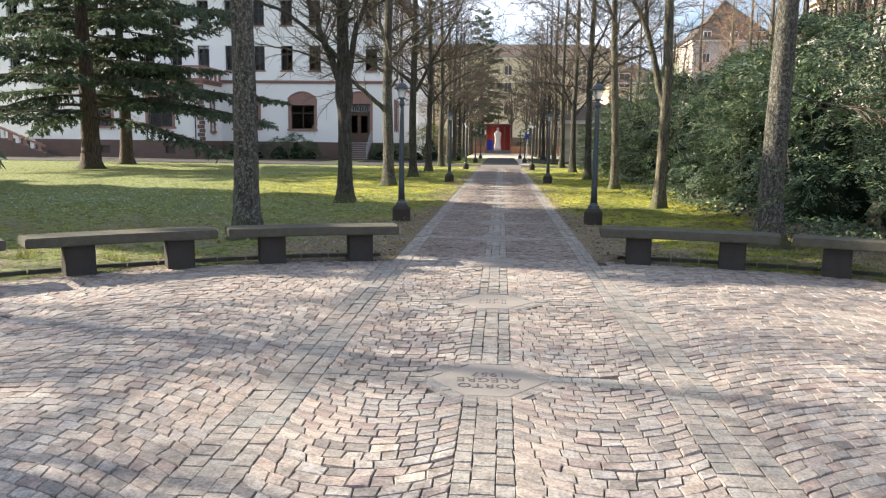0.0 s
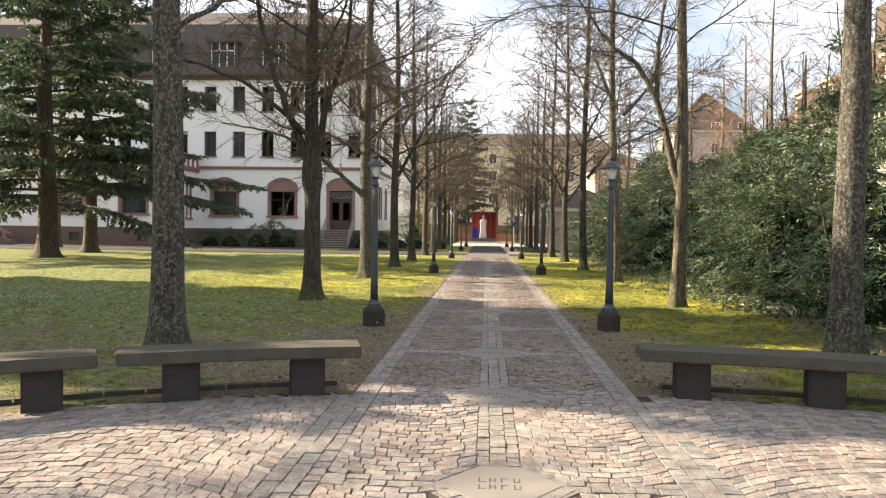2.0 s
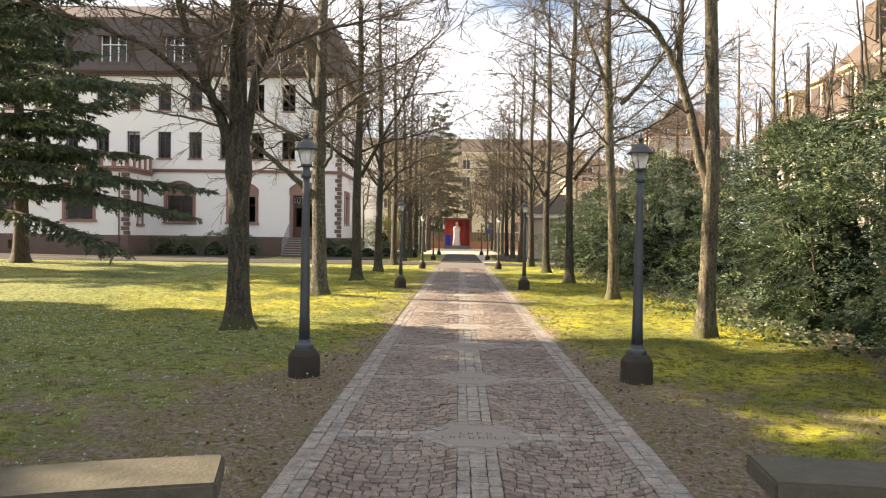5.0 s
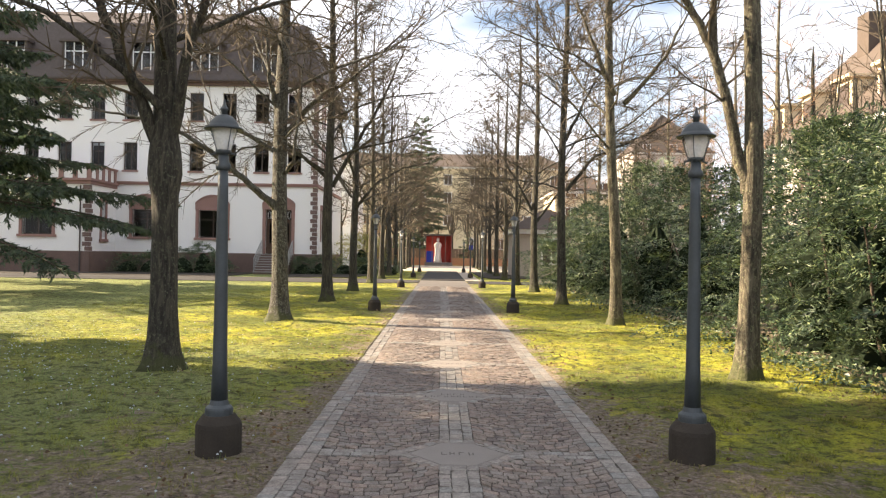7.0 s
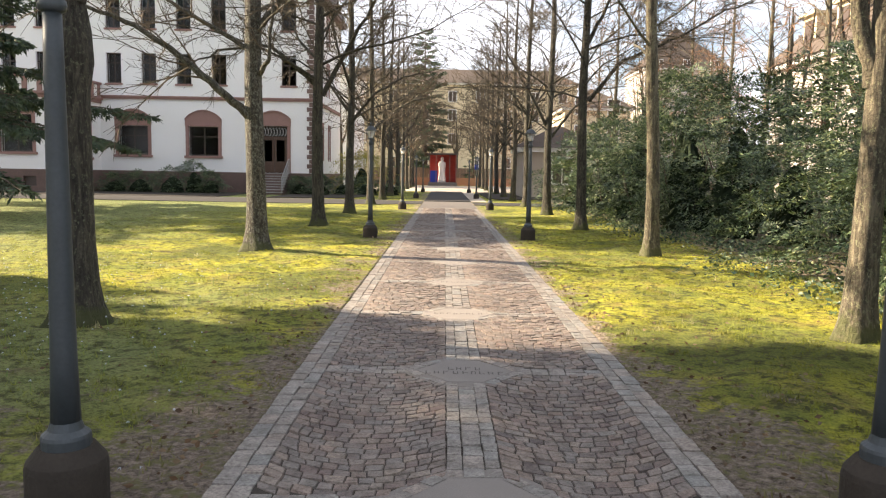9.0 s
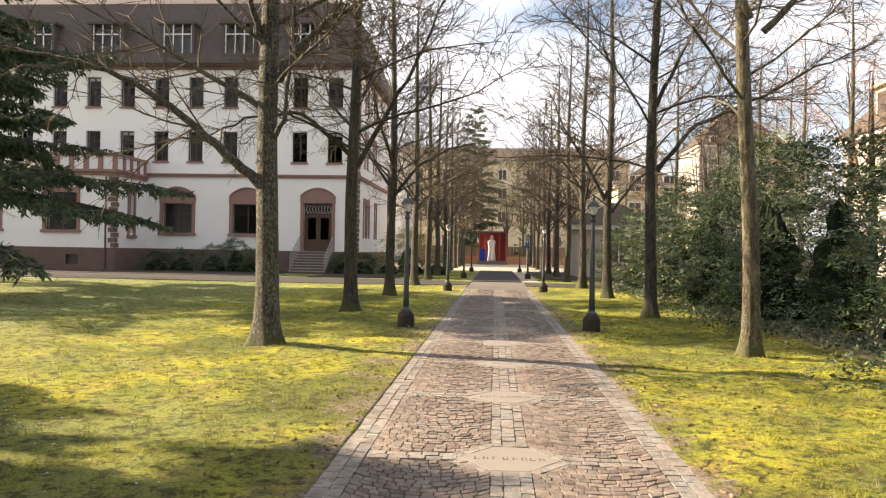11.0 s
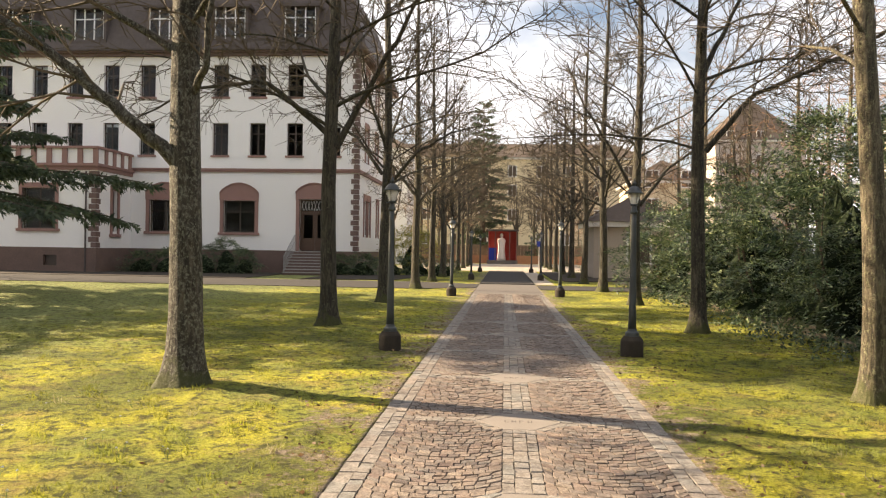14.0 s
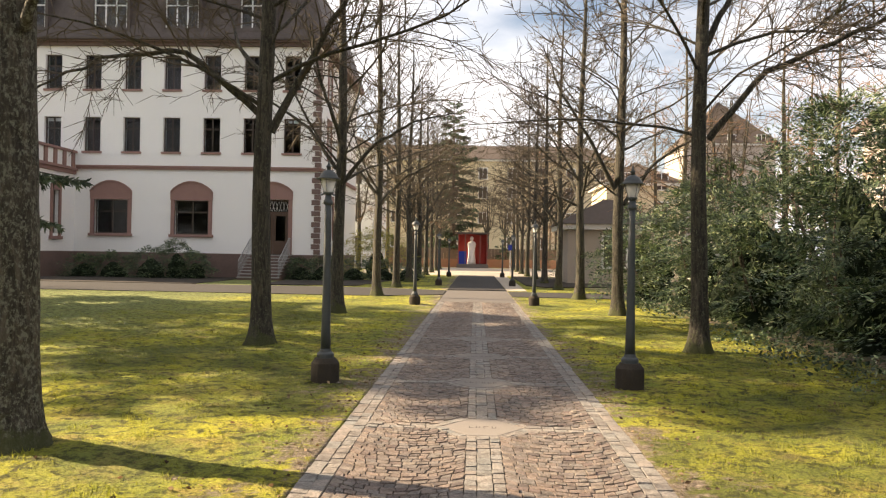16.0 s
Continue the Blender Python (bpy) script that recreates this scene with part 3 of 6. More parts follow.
for sy in SLABS:
    if sy > SETTS_END:
        continue
    for side in (-1, 1):
        for k in (-1, 0):
            x0, x1 = (PX - HALF + 0.22, PX - 0.395) if side < 0 else (PX + 0.395, PX + HALF - 0.22)
            pale.append(line_of_setts(x0, x1, sy + k * 0.1, sy + k * 0.1 + 0.1, 0.13, rng, "x"))
        for up in (-1, 1):     # slanted rows along the four sloping sides of a slab
            p, q = np.array((PX + side * 0.382, sy + up * 0.012)), np.array((PX + side * 0.138, sy + up * 0.318))
            d = (q - p) / np.linalg.norm(q - p)
            nrm = np.array((-d[1], d[0]))
            if np.dot(nrm, np.array((side, up))) < 0:
                nrm = -nrm
            for s in range(3):
                a, b = p + (q - p) * s / 3, p + (q - p) * (s + 1) / 3
                quad = np.array((a, b, b + nrm * 0.085, a + nrm * 0.085))
                if np.cross(quad[1] - quad[0], quad[2] - quad[0]) < 0:
                    quad = quad[::-1]
                ring.append(quad)
pale.append(np.array(ring))
pale = np.concatenate(pale)
court = []
for side in (-1, 1):
    for k in range(4):
        w = 2.3
        x0 = PX + HALF + 0.12 + k * w
        a, b = (x0, x0 + w) if side > 0 else (2 * PX - x0 - w, 2 * PX - x0)
        court.append(rows_between(a, b, 0.8, 10.0, fan, rng, 0.098, 0.115))
        court.append(rows_between(a, b, -7.6, 0.8, fan, rng, 0.15, 0.2))
court = np.concatenate(court)
mid = court.mean(1)
court = court[(np.hypot(mid[:, 0] - CX, mid[:, 1] - CY) < CR - 0.08)]
path = thing("path", "grey and reddish stone sett path with pale borders", "paving", kind="structure")
bed = Mesh().box(PX - HALF, PX + HALF, -7.4, SETTS_END, -0.06, -0.0085)
a = np.linspace(0, 2 * np.pi, 96, endpoint=False)
bed.prism([(CX + (CR - 0.02) * math.cos(t), CY + (CR - 0.02) * math.sin(t)) for t in a], -0.058, -0.0090)
part("sett_bed", bed, JOINT, path)
NEAR = (3.1, 4.0)                 # the stretch whose stones are single objects
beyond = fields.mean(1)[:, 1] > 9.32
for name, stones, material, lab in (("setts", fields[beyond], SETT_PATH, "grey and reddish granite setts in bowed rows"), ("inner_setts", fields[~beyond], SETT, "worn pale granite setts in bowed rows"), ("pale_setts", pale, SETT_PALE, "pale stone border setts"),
                                    ("court_setts", court, SETT, "granite setts laid in fans")):
    mid = stones.mean(1)
    single = (mid[:, 1] > NEAR[0]) & (mid[:, 1] < NEAR[1]) & (np.abs(mid[:, 0] - PX) < HALF) if name != "court_setts" else np.zeros(len(stones), bool)
    rest = stones[~single]
    joined = Mesh().many(sett_block(rest, np.clip(rng.normal(0, 0.0024, len(rest)), -0.003, 0.006), rng), SETT_FACES)
    tagged(part(name, joined, material, path, lab), kind="stuff")
    pieces = stones[single]
    pieces_v = sett_block(pieces, np.zeros(len(pieces)), rng)
    for p in range(len(pieces)):
        c = pieces_v[p, :, :2].mean(0)
        v = pieces_v[p].copy()
        v[:, :2] -= c
        ob = new("sett", Mesh().add(v, SETT_FACES).data("sett", material))
        ob.parent = path
        ob.location = (c[0], c[1], float(np.clip(rng.normal(0.0005, 0.002), -0.002, 0.004)))
far_path = Mesh().box(PX - HALF, PX + HALF, SETTS_END + 0.01, 76, -0.05, 0.0)
tagged(part("path_far", far_path, FAR_SETTS, path), "sett path going on to the monument")


# inscribed slabs
def text_mesh(words, size):
    cu = bpy.data.curves.new("inscription", "FONT")
    cu.body, cu.size, cu.align_x, cu.align_y, cu.extrude = words, size, "CENTER", "CENTER", 0.0015
    cu.resolution_u = 2
    tmp = bpy.data.objects.new("inscription", cu)
    scene.collection.objects.link(tmp)
    me = bpy.data.meshes.new_from_object(tmp.evaluated_get(bpy.context.evaluated_depsgraph_get()))
    bpy.data.objects.remove(tmp)
    me.materials.clear()
    me.materials.append(LETTER)
    return me


def slab(y, lines):
    t = tagged(thing("inscribed_slab", "pale six-sided stone slab with incised letters in the paving", "paving slab", PX, y, 0, group="inscribed slabs"))
    pts = [(0.379, 0), (0.131, 0.318), (-0.131, 0.318), (-0.379, 0), (-0.131, -0.318), (0.131, -0.318)]
    bm = bmesh.new()
    bm.faces.new([bm.verts.new((x, v, 0)) for x, v in pts])
    top = bmesh.ops.extrude_face_region(bm, geom=bm.faces[:])
    for g in top["geom"]:
        if isinstance(g, bmesh.types.BMVert):
            g.co.z -= 0.05
    bmesh.ops.bevel(bm, geom=[e for e in bm.edges if all(abs(v.co.z) < 1e-6 for v in e.verts)], offset=0.004, segments=1, affect="EDGES")
    bmesh.ops.recalc_face_normals(bm, faces=bm.faces[:])
    part("slab", Mesh().bm(bm), SLAB, t)
    part("surround", Mesh().prism([(x * 1.42, v * 1.38) for x, v in pts], -0.05, -0.0035), SETT_FILL, t, "pale stone chips and sand round the slab")
    for n, words in enumerate(lines):
        yy = (-0.13 + 0.115 * n) if len(lines) == 3 else (n - (len(lines) - 1) / 2) * 0.12
        if words.startswith("#"):
            bars = Mesh()
            k = int(words[1:])
            for b in range(k):
                x = (b - (k - 1) / 2) * 0.07 + 0.006 * math.sin(b * 5.1)
                bars.box(x - 0.022, x + 0.016 + 0.006 * math.cos(b * 3.3), yy - 0.034 + 0.03 * (b % 3), yy - 0.026 + 0.03 * (b % 3), 0, 0.004)
                bars.box(x - 0.022, x - 0.013, yy - 0.04, yy + 0.04, 0, 0.004)
                if b % 2:
                    bars.box(x + 0.010, x + 0.018, yy - 0.036, yy + 0.03, 0, 0.004)
            ob = part("inscription", bars, LETTER, t)
            ob.location = (0, 0, -0.003)
        else:
            ob = new("inscription", text_mesh(words, 0.118))
            ob.parent = t
            ob.matrix_basis = pose(0, yy, 0.0005, 0, 0, 180)
    return t


WORDS = {0: ["PORTO", "ALEGRE", "1957"], 1: ["#4", "#4"], 2: ["#7", "#4"], 3: ["#8", "#4"], 4: ["#4"], 5: ["#9", "#4"], 6: ["#8"], 7: ["#8"], 8: ["#4"], 9: ["#4"]}
for k, sy in enumerate(SLABS):
    if sy < SETTS_END:
        slab(sy, WORDS.get(k - 4, ["#6"]))

# kerb behind the benches
kerb = thing("court_kerb", "low stone kerb round the forecourt", "kerb", kind="structure")
for k in range(70):
    a0, a1 = radians(10 + k * 2.3), radians(10 + (k + 1) * 2.3 - 0.12)
    p = [(CX + r * math.cos(t), CY + r * math.sin(t)) for r, t in ((8.66, a0), (8.74, a0), (8.74, a1), (8.66, a1))]
    if all(abs(x - PX) < HALF + 0.2 for x, y in p) or any(abs(x - PX) < HALF + 0.02 for x, y in p):
        continue
    part("kerb_stone", Mesh().prism([p[0], p[1], p[2], p[3]], -0.05, 0.045), BENCH_TOP, kerb)

# road before the house, gravel round the monument
road = Mesh().prism([(-60, 46.6), (-3.5, 46.6), (PX - HALF - 0.02, 48.2), (PX - HALF - 0.02, 51.5), (-4, 52.8), (-60, 52.8)], -0.05, 0.02)
road.prism([(PX + HALF + 0.02, 47.5), (14, 46.8), (14, 50.2), (PX + HALF + 0.02, 51.2)], -0.05, 0.02)
road.prism([(PX - HALF + 0.02, 52.0), (PX + HALF - 0.02, 52.0), (PX + HALF - 0.02, 74.3), (PX - HALF + 0.02, 74.3)], -0.05, 0.035)
tagged(part("road", road, ASPHALT), "narrow grey asphalt drive before the house", "road", "", "structure")
square = Mesh().prism([(-9, 77), (-3, 74.5), (3, 74.5), (9, 77), (12, 106), (-12, 106)], -0.05, 0.015)
tagged(part("pavement", square, GRAVEL), "pale gravel forecourt of the monument", "pavement", "", "structure")
side_path = Mesh().prism([(PX + HALF + 0.03, 52), (PX + HALF + 0.9, 52), (PX + HALF + 0.9, 76), (PX + HALF + 0.03, 76)], -0.05, 0.012)
tagged(part("pavement", side_path, GRAVEL), "pale strip beside the path", "pavement", "", "structure")

# ---------------------------------------------------------------- bare trees
def bent(start, way, length, n, rng, curl=0.0, wander=0.12):
    """A line of n points that sets out along way; curl > 0 turns it up, < 0 lets it hang."""
    p = np.zeros((n, 3))
    p[0] = start
    d = np.array(way, float)
    d /= np.linalg.norm(d)
    step = length / (n - 1)
    for k in range(1, n):
        d = d + rng.normal(0, wander, 3) + np.array((0, 0, curl))
        d /= np.linalg.norm(d)
        p[k] = p[k - 1] + d * step
    return p


def tree_meshes(seed, height, r0, limbs=(), first=3.5, count=36, reach=5.2, lean=0.0, bark=None, twig=None, twigs=1.0, thick=1.0, seg=2, burl=0.0):
    """Trunk and crown of a bare tree. limbs: (points, radius) of stout branches of its own."""
    rng = np.random.default_rng(seed)
    wood, crown = Mesh(), Mesh()
    zs = np.concatenate(([-0.15, 0.0, 0.08, 0.2, 0.4], np.linspace(0.8, 4.0, 12), np.linspace(4.6, height, 14)))
    wx = lean * zs / height + 0.05 * np.sin(zs * 0.55 + seed) * np.minimum(zs / 3, 1)
    wy = 0.05 * np.cos(zs * 0.47 + 2 * seed) * np.minimum(zs / 3, 1)
    rr = r0 * (1 - 0.95 * np.clip(zs, 0, None) / height) ** 0.75 + r0 * 0.75 * np.exp(-np.clip(zs, 0, None) / 0.24)
    if burl:
        rr = rr + r0 * 0.42 * np.exp(-((zs - burl) / 0.3) ** 2)
    trunk_pts = np.stack((wx, wy, zs), -1)
    sides = 16
    wood.tube(trunk_pts, rr, sides)
    tv = wood.v[-1].reshape(len(zs), sides, 3)
    ang = np.linspace(0, 2 * np.pi, sides, endpoint=False)
    flute = 1 + 0.05 * np.sin(ang * 3 + seed)[None] * np.ones((len(zs), 1)) + 0.14 * np.sin(ang * 5 + seed)[None] * np.exp(-np.clip(zs, 0, None) / 0.25)[:, None]
    flute += rng.normal(0, 0.012, flute.shape)
    tv[:] = trunk_pts[:, None] + (tv - trunk_pts[:, None]) * flute[..., None]

    def clothe(pts, r_start, level):
        n = len(pts)
        ln = np.linalg.norm(np.diff(pts, axis=0), axis=1).sum()
        num = max(3, int(ln * twigs * (4.3 if level == 1 else 10.0)))
        for q in range(num):
            f = 0.22 + 0.78 * (q + rng.random()) / num
            k = min(int(f * (n - 1)), n - 2)
            p = pts[k] + (pts[k + 1] - pts[k]) * (f * (n - 1) - k)
            d = pts[k + 1] - pts[k]
            d /= np.linalg.norm(d)
            side = np.cross(d, rng.normal(0, 1, 3) * np.array((0.6, 0.6, 1.3)))
            side /= np.linalg.norm(side) + 1e-9
            way = d * (0.7 if level == 1 else 1.0) + side * rng.uniform(0.45, 1.0) + np.array((0, 0, 0.04))
            if level == 1:
                bl = ln * rng.uniform(0.22, 0.5) * (1.1 - 0.5 * f)
                sub = bent(p, way, bl, 5, rng, rng.uniform(-0.10, 0.10), 0.20)
                r1 = max(0.006, r_start * 0.42 * (1.1 - 0.7 * f))
                crown.tube(sub, np.linspace(r1, 0.004, 5), 4)
                clothe(sub, r1, 2)
            else:
                tw = bent(p, way, rng.uniform(0.15, 0.55), seg, rng, rng.uniform(-0.14, 0.16), 0.28)
                crown.tube(tw, np.linspace(0.0075, 0.0035, seg) * thick, 3)

    for pts, r in limbs:
        pts = np.asarray(pts, float)
        t = np.linspace(0, len(pts) - 1, 4 * len(pts))
        line = np.stack([np.interp(t, np.arange(len(pts)), pts[:, a]) for a in range(3)], -1)
        line[1:-1] = (line[:-2] + line[1:-1] * 2 + line[2:]) / 4
        line[1:] += rng.normal(0, 0.018, line[1:].shape)
        wood.tube(line, np.linspace(r, r * 0.22, len(line)), 8)
        clothe(line, r * 0.6, 1)
    for k in range(count):
        z = first + (height * 0.97 - first) * ((k + rng.random() * 0.6) / count) ** 0.95
        a = k * 2.39996 + rng.normal(0, 0.25) + seed
        up = rng.uniform(0.12, 0.72) + 0.65 * z / height
        length = reach * (1.08 - (z / height) ** 1.1) * rng.uniform(0.6, 1.15) + 0.5
        base = np.array((np.interp(z, zs, wx), np.interp(z, zs, wy), z))
        line = bent(base, (math.cos(a), math.sin(a), up), length, 8, rng, rng.uniform(-0.10, 0.03), 0.12)
        r = float(np.interp(z, zs, rr)) * rng.uniform(0.16, 0.36)
        wood.tube(line, np.linspace(r, 0.008, 8), 5)
        clothe(line, r, 1)
    return wood, crown


def plant(name, label, seed, x, y, height, r0, group="", rz=0.0, bark=None, twig=None, **more):
    wood, crown = tree_meshes(seed, height, r0, **more)
    t = thing(name, label, "tree", x, y, 0, rz, group)
    part("trunk", wood, bark or BARK, t, smooth=True)
    part("crown", crown, twig or TWIG, t, "fine leafless twigs")
    return t


AV = "avenue trees"
lindens = [
    plant("linden_tree", "bare avenue tree with thick lichened trunk behind stone bench", 1, -3.72, 10.65, 14, 0.19, AV, bark=BARK_LICHEN, first=3.6,
          limbs=[([(0, 0, 4.6), (-0.9, 0.4, 5.6), (-1.8, 1.0, 6.9)], 0.07)]),
    plant("linden_tree", "bare avenue tree forking above a swollen trunk", 2, -3.70, 17.85, 14, 0.18, AV, first=3.6, burl=2.65,
          limbs=[([(-0.08, 0, 2.9), (-0.35, -0.1, 3.6), (-0.75, -0.3, 4.6), (-1.1, -0.5, 6.2), (-1.4, -0.6, 8)], 0.10),
                 ([(0.08, 0, 3.1), (0.35, -0.2, 4.2), (0.8, -0.4, 5.2), (1.0, -0.7, 7.4)], 0.085),
                 ([(-0.05, -0.1, 3.4), (-1.1, -0.5, 4.4), (-2.2, -0.7, 4.8), (-3.4, -1.0, 5.2)], 0.055)]),
    plant("linden_tree", "bare avenue tree with long low side branch", 3, -3.65, 24.76, 14.5, 0.19, AV, bark=BARK_LICHEN, first=3.6,
          limbs=[([(-0.05, 0, 2.45), (-0.6, -0.2, 2.95), (-1.2, -0.3, 3.5), (-2.0, -0.4, 4.05), (-2.95, -0.5, 4.4), (-4.2, -0.6, 4.6)], 0.085),
                 ([(0.1, -0.1, 3.3), (0.3, -0.3, 3.55), (0.42, -0.4, 4.6), (0.6, -0.5, 6.2)], 0.05),
                 ([(-0.1, 0, 4.6), (-0.28, -0.3, 5.4), (-0.32, -0.4, 6.6)], 0.07),
                 ([(0.12, 0, 4.2), (0.8, -0.4, 4.9), (1.6, -0.6, 5.3), (3.0, -1.0, 6.4)], 0.065)]),
    plant("linden_tree", "bare avenue tree with arching side branches", 4, -3.61, 31.55, 14, 0.168, AV, first=3.9,
          limbs=[([(0.1, 0, 3.6), (0.8, 0, 4.9), (1.6, -0.3, 6.2), (2.4, -0.5, 8.0)], 0.075),
                 ([(-0.1, 0, 3.9), (-1.2, -0.4, 4.9), (-2.6, -0.6, 4.7), (-3.8, -0.8, 4.0)], 0.06)]),
    plant("linden_tree", "bare avenue tree with slim straight trunk", 5, -3.64, 38.7, 13.5, 0.165, AV, twigs=0.56, thick=1.5, reach=5.4, count=34, first=3.0,
          limbs=[([(0.1, 0, 3.4), (0.9, -0.2, 4.4), (2.0, -0.4, 5.0), (3.2, -0.5, 5.2)], 0.06), ([(-0.1, 0, 3.8), (-0.9, 0.3, 4.9), (-1.9, 0.5, 5.6), (-3.0, 0.5, 5.9)], 0.06),
                 ([(0, 0.1, 4.4), (0.2, 1.0, 5.6), (0.4, 1.8, 7.2)], 0.06), ([(0, -0.1, 4.6), (-0.3, -1.0, 5.8), (-0.4, -2.0, 7.0)], 0.06)]),
    plant("linden_tree", "bare avenue tree with greyish trunk beside the dense evergreens", 6, 4.15, 11.1, 14, 0.18, AV, bark=BARK_LICHEN, first=5.2,
          limbs=[([(0.15, 0, 2.3), (0.8, -0.3, 2.05), (1.6, -0.6, 2.0)], 0.02)]),
    plant("linden_tree", "bare avenue tree with two stems from low down", 7, 3.85, 17.61, 14, 0.135, AV, bark=BARK_PALE, first=5.0, count=18,
          limbs=[([(-0.02, 0, 2.4), (-0.22, 0, 3.3), (-0.55, -0.1, 4.3), (-0.9, -0.1, 4.9), (-1.4, -0.2, 5.2), (-2.2, -0.3, 6.2)], 0.085),
                 ([(-0.5, -0.1, 4.2), (-0.52, -0.1, 5.0), (-0.35, -0.1, 6.4), (-0.4, 0, 9)], 0.055)]),
    plant("linden_tree", "bare avenue tree with pale sunlit trunk", 8, 3.88, 24.92, 14.5, 0.132, AV, bark=BARK_PALE, lean=-0.45,
          limbs=[([(-0.1, 0, 5.2), (-0.6, -0.2, 6.2), (-1.2, -0.4, 7.6)], 0.07), ([(0.1, 0, 5.0), (0.9, -0.3, 5.9), (1.5, -0.5, 7.2)], 0.06)]),
    plant("linden_tree", "bare avenue tree with long rising side branch", 9, 3.76, 31.82, 14.5, 0.145, AV,
          limbs=[([(0.1, 0, 3.6), (0.9, -0.3, 4.7), (2.0, -0.6, 5.1), (3.2, -1.0, 5.8), (4.6, -1.3, 6.4)], 0.06),
                 ([(0.05, 0, 5.2), (0.6, 0, 6.4), (1.3, -0.2, 7.8)], 0.06)]),
    plant("linden_tree", "bare avenue tree with slim straight trunk", 10, 3.84, 39.48, 13, 0.16, AV, twigs=0.56, thick=1.5, reach=5.4, count=34, first=3.0,
          limbs=[([(0.1, 0, 3.0), (1.0, 0.3, 4.2), (2.1, 0.5, 4.9), (3.0, 0.6, 5.0)], 0.06), ([(-0.1, 0, 3.3), (-0.8, -0.3, 4.6), (-1.6, -0.5, 5.8), (-2.2, -0.5, 7.2)], 0.065),
                 ([(0, 0.1, 4.0), (0.3, 1.0, 5.0), (0.4, 2.2, 5.8)], 0.055)]),
]
k = 0
for side, spots in ((-1, (46.8, 53.6, 60.4, 67.4, 74.4, 81.5, 88.4, 95.3)), (1, (47.05, 54.2, 61.3, 68.2, 75.2, 82.0, 89.0, 95.9))):
    for y in spots:
        src = lindens[(4, 9)[k % 2]]
        t = copy_thing(src, pose(-3.66 if side < 0 else 3.85, y, 0, 0, 0, 57 * k + 20))
        t["label"] = "bare avenue tree with slim straight trunk"
        k += 1


# Linden copies out of view, added to throw twig shadows on the forecourt.
for k, (x, y) in enumerate(((-12.5, 5.0), (-19.0, 9.0), (-14.0, -1.5))):
    t = copy_thing(lindens[(1, 3, 8, 4, 2)[k]], pose(x, y, 0, 0, 0, 71 * k + 33))
    t["label"], t["group"] = "bare tree out of view, added to dapple the forecourt", "bare trees beside the forecourt"


# ---------------------------------------------------------------- foliage
def leaf_quads(base, axis, length, width, rng, flat=None):
    """Folded leaves: each a pair of triangles along an axis; flat: the way their upper sides face."""
    n = len(base)
    axis = axis / (np.linalg.norm(axis, axis=1)[:, None] + 1e-9)
    r = rng.normal(0, 1, (n, 3)) if flat is None else flat + rng.normal(0, 0.4, (n, 3))
    s = np.cross(axis, r)
    s /= np.linalg.norm(s, axis=1)[:, None] + 1e-9
    nrm = np.cross(axis, s)
    ln, wd = length[:, None], width[:, None]
    v = np.stack((base, base + axis * ln * 0.45 + s * wd * 0.5 + nrm * wd * 0.15, base + axis * ln, base + axis * ln * 0.45 - s * wd * 0.5 + nrm * wd * 0.15), 1)
    return v


def unit(v):
    return v / (np.linalg.norm(v, axis=-1, keepdims=True) + 1e-9)


